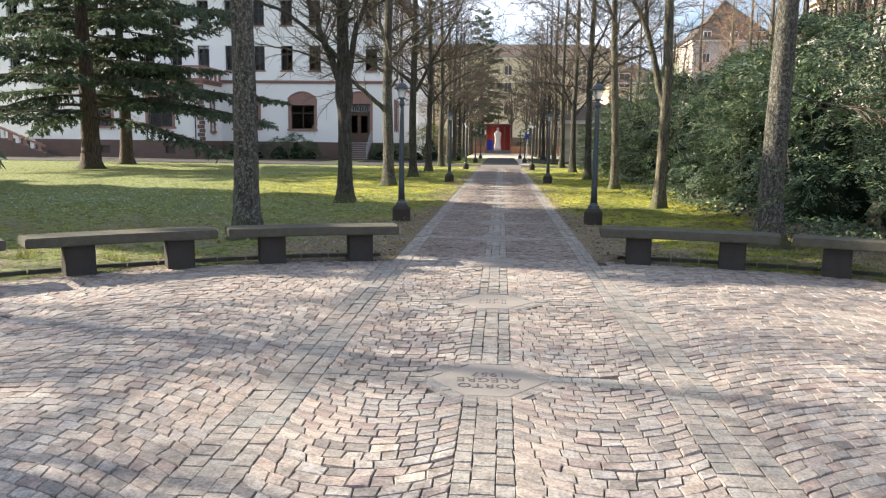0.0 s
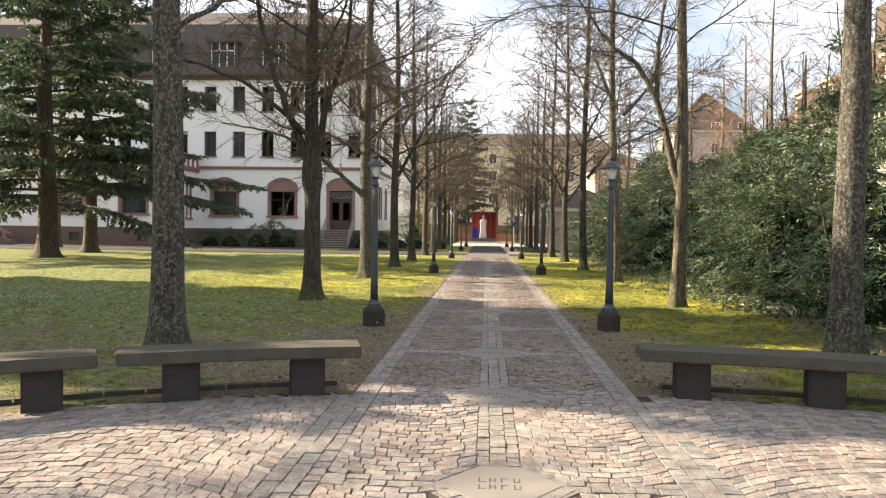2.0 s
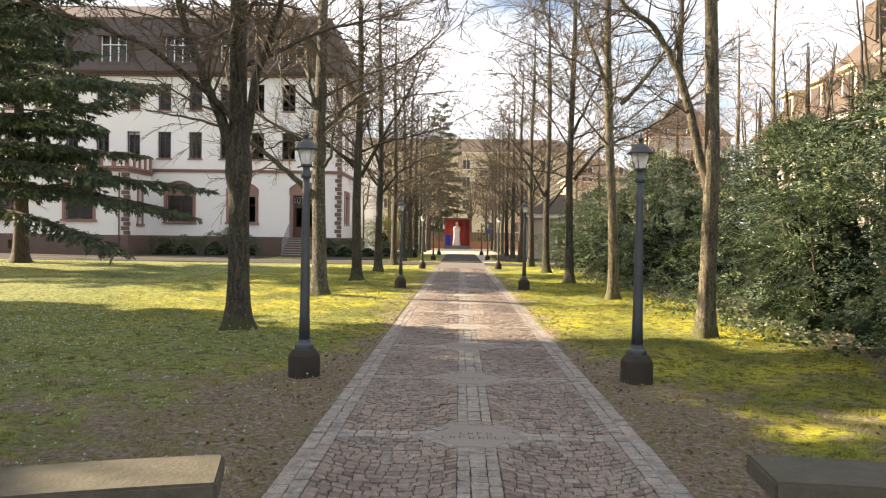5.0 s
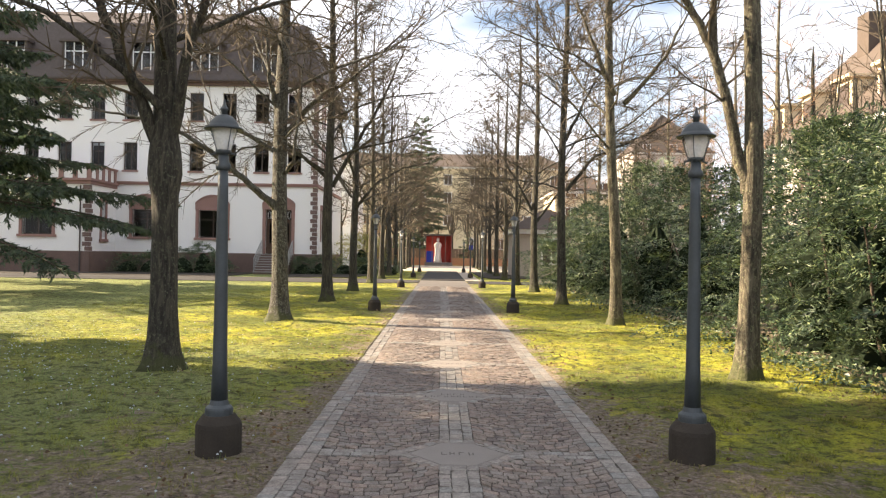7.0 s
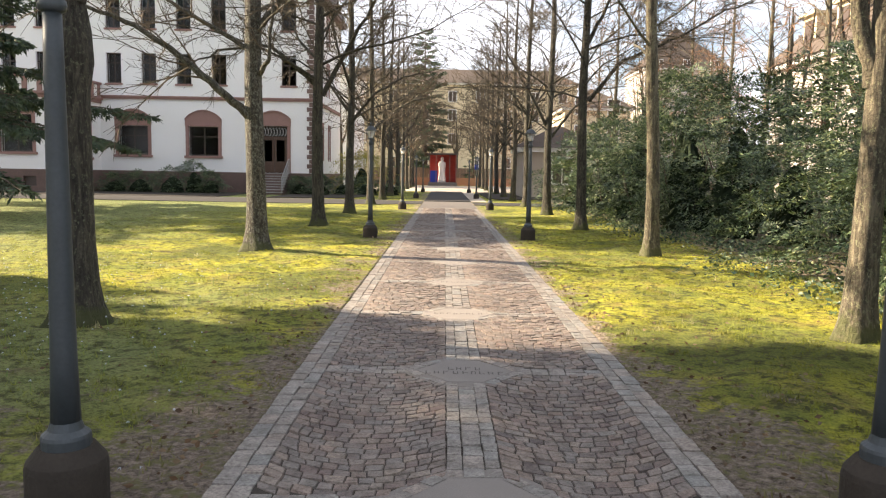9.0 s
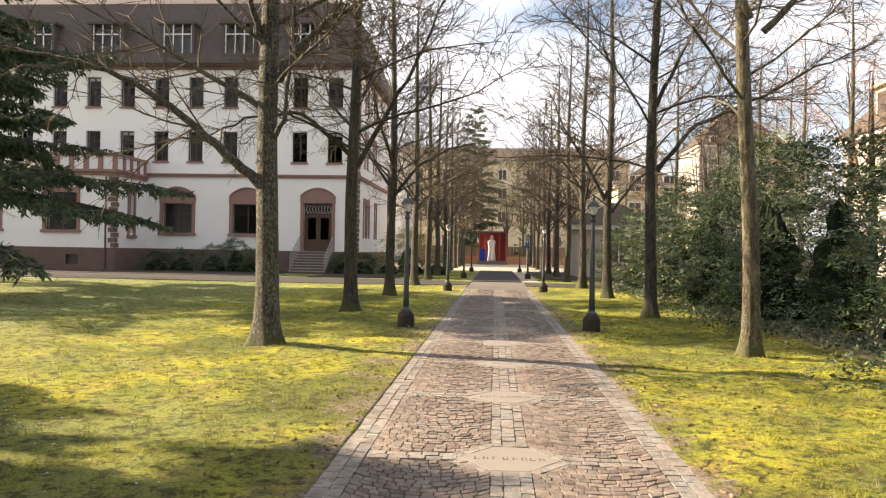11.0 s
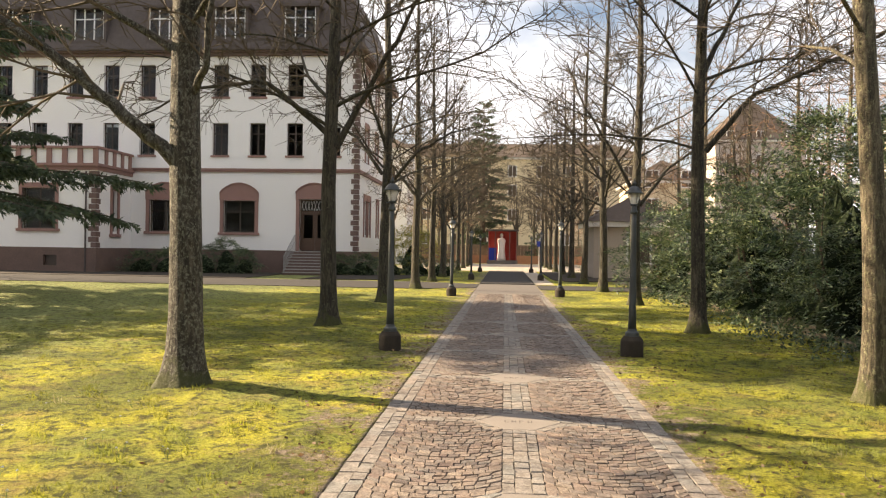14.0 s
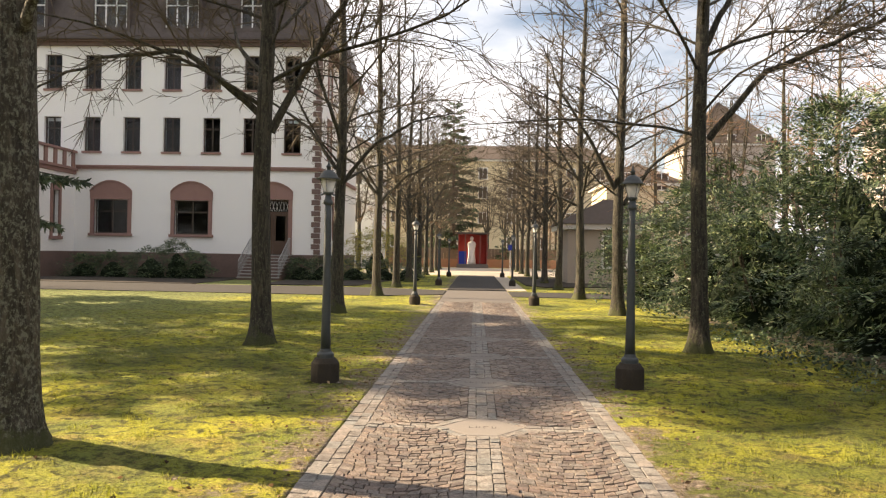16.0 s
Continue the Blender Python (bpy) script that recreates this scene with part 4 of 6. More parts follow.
def shrub(name, label, x, y, rx, ry, h, n, seed, leaf=0.085, mat=None, group="", per=90, taper=2.0, category="shrub", inside=0.34, sparse=0.0):
    """Stems, a near-black core coloured as inner shade and overlapping flat sprays of leaves that droop at their tips.
    """
    rng = np.random.default_rng(seed)
    lumps = rng.uniform(0, 6.28, (5, 2))
    tall = h > 2.0

    def radius(a, z):
        w = (1 - np.clip(z / h, 0, 1) ** taper) ** 0.6
        b = sum(0.11 * np.sin((k + 2) * a + lumps[k, 0] + (2.2 + k) * z) * np.sin(1.9 * z + lumps[k, 1]) for k in range(5))
        return np.clip(w * (1 + b * (2.3 if h > 2.7 else 1.0)) + 0.02 * np.sin(9 * a + 3 * z), 0.02, None)

    t = thing(name, label, category, x, y, 0, 0, group)
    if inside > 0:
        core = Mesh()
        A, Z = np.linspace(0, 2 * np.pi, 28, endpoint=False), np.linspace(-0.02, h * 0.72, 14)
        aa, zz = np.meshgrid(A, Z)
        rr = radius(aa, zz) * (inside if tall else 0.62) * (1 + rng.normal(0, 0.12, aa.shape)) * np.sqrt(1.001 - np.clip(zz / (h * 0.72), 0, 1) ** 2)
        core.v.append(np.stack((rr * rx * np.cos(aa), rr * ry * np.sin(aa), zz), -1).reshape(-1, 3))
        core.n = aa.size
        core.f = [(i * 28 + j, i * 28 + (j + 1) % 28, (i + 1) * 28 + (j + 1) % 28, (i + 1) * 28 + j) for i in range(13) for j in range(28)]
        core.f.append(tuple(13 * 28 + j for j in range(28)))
        part("shade_core", core, INNER_SHADE, t)
    if tall:
        for q in range(5):
            a = q * 1.26 + rng.normal(0, 0.2)
            f = rng.uniform(0.25, 0.75)
            foot = (0.3 * f * rx * math.cos(a), 0.3 * f * ry * math.sin(a), -0.05)
            line = bent(foot, (0.5 * math.cos(a) * f, 0.5 * math.sin(a) * f, 1.0), h * rng.uniform(0.55, 0.75), 8, rng, 0.05, 0.06)
            part("stem", Mesh().tube(line, np.linspace(0.04, 0.01, 8), 6), BARK_DARK, t, "thin brown stem", smooth=True)
    k = max(12, (n if tall else int(n * 1.4)) // per)
    a, z = rng.uniform(0, 2 * np.pi, 3 * k), h * rng.random(3 * k) ** 0.85
    thick = np.sin(2.3 * a + lumps[0, 0]) * np.sin(2.6 * z + lumps[1, 0]) + 0.7 * np.sin(4.1 * a + lumps[2, 0] + 1.7 * z)
    keep = np.argsort(-(thick * (0.35 + sparse) + rng.normal(0, 1.0, 3 * k)))[:k]
    a, z = a[keep], z[keep]
    r = radius(a, z) * (0.50 + 0.55 * rng.random(k) ** 0.6)
    c = np.stack((r * rx * np.cos(a), r * ry * np.sin(a), z), -1)
    out = np.stack((np.cos(a), np.sin(a), 0.25 + 1.1 * (z / h) ** 2), -1)
    spray = unit(out + rng.normal(0, 0.38, (k, 3)))
    side = unit(np.cross(spray, np.array((0, 0, 1.0)) + rng.normal(0, 0.35, (k, 3))))
    face = unit(np.cross(side, spray))
    face *= np.sign(face[:, 2:3] + 1e-6)
    size = leaf * rng.uniform(5.0, 11.0, (k, 1)) * (1 if tall else 0.6)
    u = rng.random((k, per)) ** 0.8
    lat = rng.uniform(-1, 1, (k, per)) * (1.05 - 0.75 * u) * 0.55
    fall = 0.42 * u ** 2 + 0.5 * lat ** 2
    base = c[:, None] + spray[:, None] * (u * size)[..., None] + side[:, None] * (lat * size)[..., None] + rng.normal(0, leaf * 0.16, (k, per, 3))
    base[..., 2] -= fall * size
    axis = spray[:, None] * 0.75 + side[:, None] * (np.sign(lat) * 0.75)[..., None] + rng.normal(0, 0.28, (k, per, 3)) + np.array((0, 0, -0.22))
    base, axis = base.reshape(-1, 3), axis.reshape(-1, 3)
    base[:, 2] = np.maximum(base[:, 2], 0.03)
    m = len(base)
    leaves = leaf_quads(base, axis, leaf * rng.uniform(0.7, 1.3, m), leaf * 0.30 * rng.uniform(0.7, 1.2, m), rng, np.repeat(face, per, 0))
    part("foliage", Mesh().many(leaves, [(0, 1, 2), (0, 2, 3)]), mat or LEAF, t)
    return t


HG = "evergreen shrubs beside the avenue"
for k, (x, y, rx, ry, h, n, leaf) in enumerate((
        (7.7, 12.6, 2.7, 2.7, 6.0, 46000, 0.095), (7.0, 17.0, 2.2, 2.2, 4.1, 46000, 0.072), (6.8, 20.9, 2.2, 2.2, 3.8, 42000, 0.072),
        (9.2, 25.6, 2.3, 2.8, 4.3, 20000, 0.11), (7.5, 30.2, 2.15, 2.5, 4.0, 22000, 0.10), (7.4, 34.3, 2.15, 2.5, 4.6, 22000, 0.10),
        (7.0, 38.6, 2.0, 2.4, 4.0, 12000, 0.13), (6.9, 42.4, 1.8, 2.0, 3.6, 9000, 0.14), (6.5, 46.6, 1.5, 1.7, 2.9, 6000, 0.14), (6.9, 50.6, 1.5, 1.7, 3.1, 6000, 0.14))):
    shrub("evergreen_shrub", "tall dark green evergreen shrub reaching down to the ground", x, y, rx, ry, h, n, 20 + k, leaf, group=HG, inside=0.22 if k in (3, 4, 5) else 0.32, sparse=0.5 if k in (3, 4, 5) else 0.1)
for k, (x, y, rx, ry, h) in enumerate(((6.5, 14.9, 1.6, 1.5, 2.9), (6.5, 18.9, 1.7, 1.5, 3.3), (7.4, 23.4, 1.4, 1.5, 2.3), (7.9, 27.9, 1.4, 1.5, 2.6), (6.9, 32.3, 1.6, 1.5, 3.6), (6.7, 36.5, 1.5, 1.5, 3.2))):
    shrub("evergreen_shrub", "evergreen shrub filling a gap between taller ones", x, y, rx, ry, h, 9000, 40 + k, 0.085, group=HG)
for k, (x, y, rx, ry, h) in enumerate(((11.5, 10.5, 2.6, 3.4, 7.0), (11.0, 17.5, 2.4, 3.6, 4.6), (11.8, 24.2, 2.4, 3.6, 4.2), (11.6, 31.0, 2.4, 3.8, 4.3), (11.0, 38.0, 2.4, 3.8, 4.0),
                                       (10.2, 44.5, 2.2, 3.2, 3.6))):
    shrub("evergreen_shrub", "dense evergreen shrub in a second row", x, y, rx, ry, h, 4500, 60 + k, 0.24, group=HG, per=45)


def conifer(label, x, y, height, r0, reach, seed, first=1.6, count=60, rz=0.0, dense=1.0, big=1.0, lop=0.0, needles=22, slim=0.32, form=0.6):
    rng = np.random.default_rng(seed)
    wood, green = Mesh(), Mesh()
    zs = np.concatenate(([-0.1, 0, 0.15, 0.4], np.linspace(0.9, height, 14)))
    rr = r0 * (1 - 0.96 * np.clip(zs, 0, None) / height) + r0 * 0.7 * np.exp(-np.clip(zs, 0, None) / 0.22)
    wood.tube(np.stack((0.06 * np.sin(zs * 0.6), 0.05 * np.cos(zs * 0.5), zs), -1), rr, 14)
    bases, axes, lens = [], [], []
    for k in range(count):
        z = first + (height - first) * ((k + rng.random()) / count) ** 1.1
        a = k * 2.39996 + rng.normal(0, 0.3)
        length = reach * (1 - (z - first) / (height - first) * 0.92) ** form * rng.uniform(0.7, 1.1) * (1 + lop * math.cos(a))
        way = (math.cos(a), math.sin(a), rng.uniform(-0.12, 0.12) + 0.5 * (z / height) ** 2)
        n = 10
        line = bent((0, 0, z), way, length, n, rng, -0.02, 0.05)
        wood.tube(line, np.linspace(r0 * 0.16 * (1 - 0.7 * z / height) + 0.012, 0.008, n), 5)
        num = int(length * 6.5 * dense)
        for q in range(num):
            f = 0.16 + 0.84 * (q + rng.random()) / num
            i = min(int(f * (n - 1)), n - 2)
            p = line[i] + (line[i + 1] - line[i]) * (f * (n - 1) - i)
            d = line[i + 1] - line[i]
            d /= np.linalg.norm(d)
            s = np.cross(d, (0, 0, 1.0)) * (1 if q % 2 else -1)
            tl = (0.35 + 0.9 * math.sin(math.pi * min(f, 0.97)) ** 0.7) * rng.uniform(0.6, 1.1) * min(1.0, length / 3)
            tw = bent(p, d * 0.7 + s * 0.8 + np.array((0, 0, -0.12)), tl, 4, rng, -0.10, 0.08)
            wood.tube(tw[::3], np.array((0.010, 0.004)), 3)
            m = int(needles * tl) + 4
            u = rng.random(m) * 2.999
            i2 = u.astype(int)
            pos = tw[i2] + (tw[i2 + 1] - tw[i2]) * (u - i2)[:, None]
            bases.append(pos)
            axes.append((tw[3] - tw[0])[None] / tl * 0.9 + rng.normal(0, 0.5, (m, 3)) + np.array((0, 0, -0.35)))
            lens.append(big * rng.uniform(0.12, 0.30, m))
    b, ax, ln = np.concatenate(bases), np.concatenate(axes), np.concatenate(lens)
    green.many(leaf_quads(b, ax, ln, ln * slim, rng), [(0, 1, 2), (0, 2, 3)])
    t = thing("conifer", label, "conifer", x, y, 0, rz)
    part("trunk", wood, BARK_DARK, t, smooth=True)
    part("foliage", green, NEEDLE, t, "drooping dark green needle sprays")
    return t


conifer("large dark fir with low drooping branches on the lawn", -20.0, 35.3, 20, 0.46, 8.1, 5, first=2.4, count=92, dense=1.2, lop=0.28, needles=40, slim=0.28, form=0.62)
conifer("fir with a mossy trunk behind a larger one", -21.6, 42.0, 16, 0.38, 4.6, 6, first=4.4, count=54, dense=0.8, big=1.6, slim=0.42)
# Three firs out of view, added to shade the lawn and path.
conifer("dense fir out of view, added to shade the lawn and path", -20.5, 20.4, 15.2, 0.42, 5.4, 8, first=0.8, count=60, dense=0.5, big=3.1, slim=0.46)
conifer("dense fir out of view, added to shade the lawn and path", -27.0, 21.5, 17, 0.45, 5.0, 9, first=0.8, count=40, dense=0.5, big=3.0, slim=0.46)
conifer("dense fir out of view, added to shade the lawn and path", -18.5, 15.4, 13.0, 0.42, 5.0, 12, first=0.8, count=60, dense=0.5, big=3.1, slim=0.46)
conifer("tall fir beyond the avenue", -3.0, 116.0, 21, 0.4, 4.6, 11, first=2.0, count=90, dense=1.0, big=1.5)
conifer("small fir behind the monument", 3.6, 111, 4.6, 0.12, 1.7, 14, first=0.3, count=30)


# ---------------------------------------------------------------- benches
def arc_piece(r0, r1, a0, a1, z0, z1, n=10, b=0.012):
    pts = [(CX + r0 * math.cos(a0 + (a1 - a0) * k / n), CY + r0 * math.sin(a0 + (a1 - a0) * k / n)) for k in range(n + 1)]
    pts += [(CX + r1 * math.cos(a1 + (a0 - a1) * k / n), CY + r1 * math.sin(a1 + (a0 - a1) * k / n)) for k in range(n + 1)]
    bm = bmesh.new()
    low = [bm.verts.new((x, y, z0)) for x, y in pts]
    high = [bm.verts.new((x, y, z1)) for x, y in pts]
    bm.faces.new(low)
    bm.faces.new(high)
    for k in range(len(pts)):
        bm.faces.new((low[k], low[(k + 1) % len(pts)], high[(k + 1) % len(pts)], high[k]))
    bmesh.ops.recalc_face_normals(bm, faces=bm.faces[:])
    bmesh.ops.bevel(bm, geom=[e for e in bm.edges if e.calc_face_angle(0) > 0.6], offset=b, segments=2, affect="EDGES")
    return Mesh().bm(bm)


def at_angle(x, y):
    return math.atan2(y - CY, x - CX)


def bench(ends, legs, label):
    t = thing("stone_bench", label, "bench", group="stone benches round the forecourt")
    a0, a1 = at_angle(*ends[0]), at_angle(*ends[1])
    part("seat", arc_piece(8.16, 8.62, a0, a1, 0.345, 0.45), BENCH_TOP, t, "weathered grey-green stone seat slab")
    for x, y in legs:
        a = at_angle(x, y)
        wide = 0.155 / 8.4
        part("leg", arc_piece(8.26, 8.55, a - wide, a + wide, -0.03, 0.345, 4, 0.01), BENCH_LEG, t)
    return t


bench([(-1.20, 9.1), (-3.23, 8.45)], [(-1.66, 8.95), (-2.74, 8.68)], "curved grey stone bench seat on two dark stone legs")
bench([(-3.36, 8.40), (-4.97, 7.1)], [(-3.72, 8.18), (-4.54, 7.45)], "curved grey stone bench on two stone legs")
bench([(-5.10, 6.98), (-6.35, 5.4)], [(-5.4, 6.6), (-6.1, 5.7)], "curved grey stone bench on two stone legs")
bench([(1.42, 9.4), (3.55, 8.95)], [(1.89, 9.18), (3.02, 9.05)], "curved grey stone bench seat on two dark stone legs")
bench([(3.68, 8.9), (5.5, 7.9)], [(4.11, 8.64), (5.1, 8.1)], "curved grey stone bench on two stone legs")


# ---------------------------------------------------------------- lamps
def lamp(x, y, rz=0.0):
    t = thing("lantern_post", "blue-grey metal lantern post on a round stone base", "lamp post", x, y, 0, rz, "lantern posts along the path")
    part("base", Mesh().lathe([(0.168, -0.05), (0.172, 0.0), (0.172, 0.22), (0.166, 0.25), (0.125, 0.305), (0.12, 0.31)], sides=24), LAMP_STONE, t, "round brown stone base")
    part("collar", Mesh().lathe([(0.105, 0.30), (0.105, 0.35), (0.10, 0.365), (0.075, 0.385), (0.064, 0.42)], sides=20), LAMP_PAINT, t, smooth=False)
    part("pole", Mesh().lathe([(0.064, 0.40), (0.055, 0.7), (0.048, 1.3), (0.040, 2.0), (0.037, 2.20)], sides=16), LAMP_PAINT, t, smooth=True)
    part("ring", Mesh().lathe([(0.038, 2.17), (0.055, 2.18), (0.058, 2.20), (0.055, 2.22), (0.042, 2.24), (0.036, 2.30)], sides=16), LAMP_PAINT, t, smooth=True)
    part("crossbar", Mesh().tube([(-0.10, 0, 2.29), (-0.05, 0, 2.305), (0, 0, 2.31), (0.05, 0, 2.305), (0.10, 0, 2.29)], [0.009] * 5, 6).lathe([(0.05, 2.295), (0.062, 2.31), (0.062, 2.325)], sides=12),
         LAMP_PAINT, t)
    cage = Mesh()
    for a in range(4):
        ca, sa = math.cos(a * math.pi / 2 + 0.785), math.sin(a * math.pi / 2 + 0.785)
        cage.tube([(0.06 * ca, 0.06 * sa, 2.32), (0.112 * ca, 0.112 * sa, 2.50)], [0.0035, 0.0035], 5)
    part("cage", cage, LAMP_PAINT, t)
    g = part("glass", Mesh().lathe([(0.056, 2.325), (0.106, 2.490), (0.103, 2.490), (0.053, 2.325), (0.056, 2.325)], sides=20, caps=False), LAMP_GLASS, t, "clear lantern glass", smooth=True)
    g.visible_shadow = False
    part("bulb", Mesh().lathe([(0.014, 2.325), (0.014, 2.36), (0.018, 2.38), (0.020, 2.40), (0.014, 2.42), (0.003, 2.428)], sides=12), FRAME_WHITE, t, smooth=True)
    part("roof", Mesh().lathe([(0.120, 2.485), (0.146, 2.482), (0.148, 2.492), (0.112, 2.512), (0.108, 2.525), (0.088, 2.56), (0.055, 2.588), (0.022, 2.60)], sides=24), LAMP_PAINT, t, "domed metal lantern roof", smooth=True)
    part("finial", Mesh().lathe([(0.024, 2.595), (0.024, 2.63), (0.034, 2.637), (0.030, 2.648), (0.016, 2.665), (0.008, 2.70), (0.010, 2.71), (0.003, 2.72)], sides=12), LAMP_PAINT, t, smooth=True)
    return t


first_lamp = lamp(-1.76, 13.74)
for x, y, r in ((1.86, 13.74, 15), (-1.83, 28.1, 40), (1.88, 28.25, 65), (-1.87, 42.2, 20), (1.86, 43.0, 55), (-1.85, 57.0, 10), (1.87, 57.3, 30), (-1.85, 71.5, 0), (1.87, 71.6, 45)):
    copy_thing(first_lamp, pose(x, y, 0, 0, 0, r))


# ---------------------------------------------------------------- the house
def wall_front(x0, x1, z0, z1, y, thick, holes):
    """A wall along x with its outer face at y and openings (x0, x1, z0, z1) through it."""
    m = Mesh()
    gx = sorted({x0, x1, *(v for h in holes for v in h[:2] if x0 < v < x1)})
    for a, b in zip(gx, gx[1:]):
        mid = (a + b) / 2
        cuts = sorted([(h[2], h[3]) for h in holes if h[0] <= mid <= h[1]])
        z = z0
        for c, d in cuts:
            if c > z:
                m.box(a, b, y, y + thick, z, c)
            z = d
        if z < z1:
            m.box(a, b, y, y + thick, z, z1)
    return m


FY, BY = 61.4, 57.4                # main front, front of the low bay
XR, XL = -8.95, -48.0              # ends of the main block
BAY = (-37.0, -23.15)
cols = [-22.18 + 2.325 * k + 0.0 for k in range(-11, 6)]
house = thing("villa", "white rendered four-storey house with red sandstone trim", "house")


def cross_window(x, z0, z1, wide, y, parent, frame_mat, blind=0.0, bars=(0.5,), rail=0.68):
    w = thing("window", "", "", 0, 0, 0)
    del_keys = [k for k in w.keys()]
    for k in del_keys:
        del w[k]
    w.parent = parent
    fr = Mesh()
    t = 0.06
    fr.box(x - wide / 2, x - wide / 2 + t, y, y + 0.06, z0, z1).box(x + wide / 2 - t, x + wide / 2, y, y + 0.06, z0, z1)
    fr.box(x - wide / 2 + t, x + wide / 2 - t, y, y + 0.06, z0, z0 + t).box(x - wide / 2 + t, x + wide / 2 - t, y, y + 0.06, z1 - t, z1)
    for b in bars:
        xx = x - wide / 2 + wide * b
        fr.box(xx - 0.035, xx + 0.035, y - 0.003, y + 0.057, z0 + t, z1 - t)
    if rail:
        zz = z0 + (z1 - z0) * rail
        fr.box(x - wide / 2 + t, x + wide / 2 - t, y - 0.006, y + 0.05, zz - 0.035, zz + 0.035)
    part("frame", fr, frame_mat, w)
    part("pane", Mesh().box(x - wide / 2 + t, x + wide / 2 - t, y + 0.025, y + 0.037, z0 + t, z1 - t), GLASS, w)
    if blind > 0:
        part("blind", Mesh().box(x - wide / 2 + t, x + wide / 2 - t, y + 0.07, y + 0.08, z1 - (z1 - z0) * blind, z1), FRAME_WHITE, w)
    return w


holes = []
small = []
for k, x in enumerate(cols):
    for z0, z1 in ((7.15, 9.12), (10.73, 12.70)):
        holes.append((x - 0.49, x + 0.49, z0, z1))
        small.append((x, z0, z1))
G0, G1 = 2.44, 4.38
for x in (-20.98, -16.28):
    holes.append((x - 0.98, x + 0.98, G0, G1))
DX = -11.6
holes.append((DX - 0.92, DX + 0.92, 1.36, 4.5))
part("wall", wall_front(XL, XR, 1.38, 13.2, FY, 0.45, holes), RENDER, house, "white rendered front wall")
part("plinth", wall_front(BAY[1], XR, -0.1, 1.38, FY - 0.06, 0.5, [(DX - 0.92, DX + 0.92, 1.36, 1.38)]), PLINTH, house, "dark red stone plinth")
side_holes = [(y0, y0 + 0.7, G0, 4.6) for y0 in (63.4, 64.8, 68.0)] + [(y0, y0 + 0.95, z0, z1) for y0 in (63.6, 67.2) for z0, z1 in ((7.15, 9.12), (10.73, 12.7))]
m = wall_front(FY + 0.452, 74, 1.38, 13.2, 0, 0.45, side_holes)
for v in m.v:
    x, y = v[:, 0].copy(), v[:, 1].copy()
    v[:, 0], v[:, 1] = XR - y, x
part("wall", m, RENDER, house)
part("plinth", Mesh().box(XR - 0.44, XR + 0.06, FY + 0.45, 74, -0.1, 1.38), PLINTH, house)
part("wall", Mesh().box(XL, XL + 0.4, FY + 0.46, 74, -0.1, 13.2).box(XL, XR, 74.01, 74.4, -0.1, 13.2), RENDER, house, "plain rear walls")
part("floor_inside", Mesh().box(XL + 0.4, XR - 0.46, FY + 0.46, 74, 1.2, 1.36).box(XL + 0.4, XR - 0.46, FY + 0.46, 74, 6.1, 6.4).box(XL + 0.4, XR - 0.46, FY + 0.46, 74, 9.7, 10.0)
     .box(XL + 0.4, XR - 0.46, FY + 0.46, 74, 13.0, 13.18).box(XL + 0.4, XR - 0.46, 66.5, 66.7, 1.4, 13.0), INSIDE, house, "floors and inner wall coloured dark as dim rooms")
rng = np.random.default_rng(12)
for x, z0, z1 in small:
    w = cross_window(x, z0, z1, 0.98, FY + 0.16, house, FRAME_DARK, blind=float(rng.choice((0, 0, 0, 0.12))))
    part("sill", Mesh().box(x - 0.58, x + 0.58, FY - 0.08, FY + 0.12, z0 - 0.12, z0, 0.01), SANDSTONE, w)
    part("surround", Mesh().box(x - 0.56, x - 0.492, FY - 0.02, FY + 0.03, z0, z1).box(x + 0.492, x + 0.56, FY - 0.02, FY + 0.03, z0, z1).box(x - 0.56, x + 0.56, FY - 0.02, FY + 0.03, z1 + 0.002, z1 + 0.1), RENDER, w)
for y0, y1, z0, z1 in side_holes:
    part("surround", Mesh().box(XR - 0.02, XR + 0.05, y0 - 0.22, y0, z0 - 0.15, z1 + 0.4).box(XR - 0.02, XR + 0.05, y1, y1 + 0.22, z0 - 0.15, z1 + 0.4).box(XR - 0.02, XR + 0.05, y0, y1, z1, z1 + 0.4)
         .box(XR - 0.25, XR - 0.2, y0, y1, z0, z1), SANDSTONE, house)


def arched_surround(x, half, z0, z1, peak, y, parent, sill=True):
    """Red stone jambs, a low arch over a flat head, and a sill."""
    jamb = 0.22
    part("jamb", Mesh().box(x - half - jamb, x - half, y - 0.06, y + 0.12, z0, z1, 0.012), SANDSTONE, parent, "red sandstone jamb")
    part("jamb", Mesh().box(x + half, x + half + jamb, y - 0.06, y + 0.12, z0, z1, 0.012), SANDSTONE, parent, "red sandstone jamb")
    n = 14
    w = half + jamb + 0.02
    arc = [(x - w + 2 * w * k / n, z1 + (peak - z1) * (0.42 + 0.58 * math.sin(math.pi * k / n) ** 0.75)) for k in range(n + 1)]
    part("arch", Mesh().prism([(x - w, z1 + 0.003), (x + w, z1 + 0.003)] + arc[::-1], y - 0.08, y + 0.10, "y"), SANDSTONE, parent, "segmental red sandstone head")
    mould = [(px, pz + 0.07) for px, pz in arc]
    part("moulding", Mesh().prism([(px, pz + 0.002) for px, pz in arc] + mould[::-1], y - 0.14, y + 0.05, "y"), SANDSTONE, parent)
    if sill:
        part("sill", Mesh().box(x - w - 0.06, x + w + 0.06, y - 0.14, y + 0.14, z0 - 0.16, z0 - 0.002, 0.015), SANDSTONE, parent)


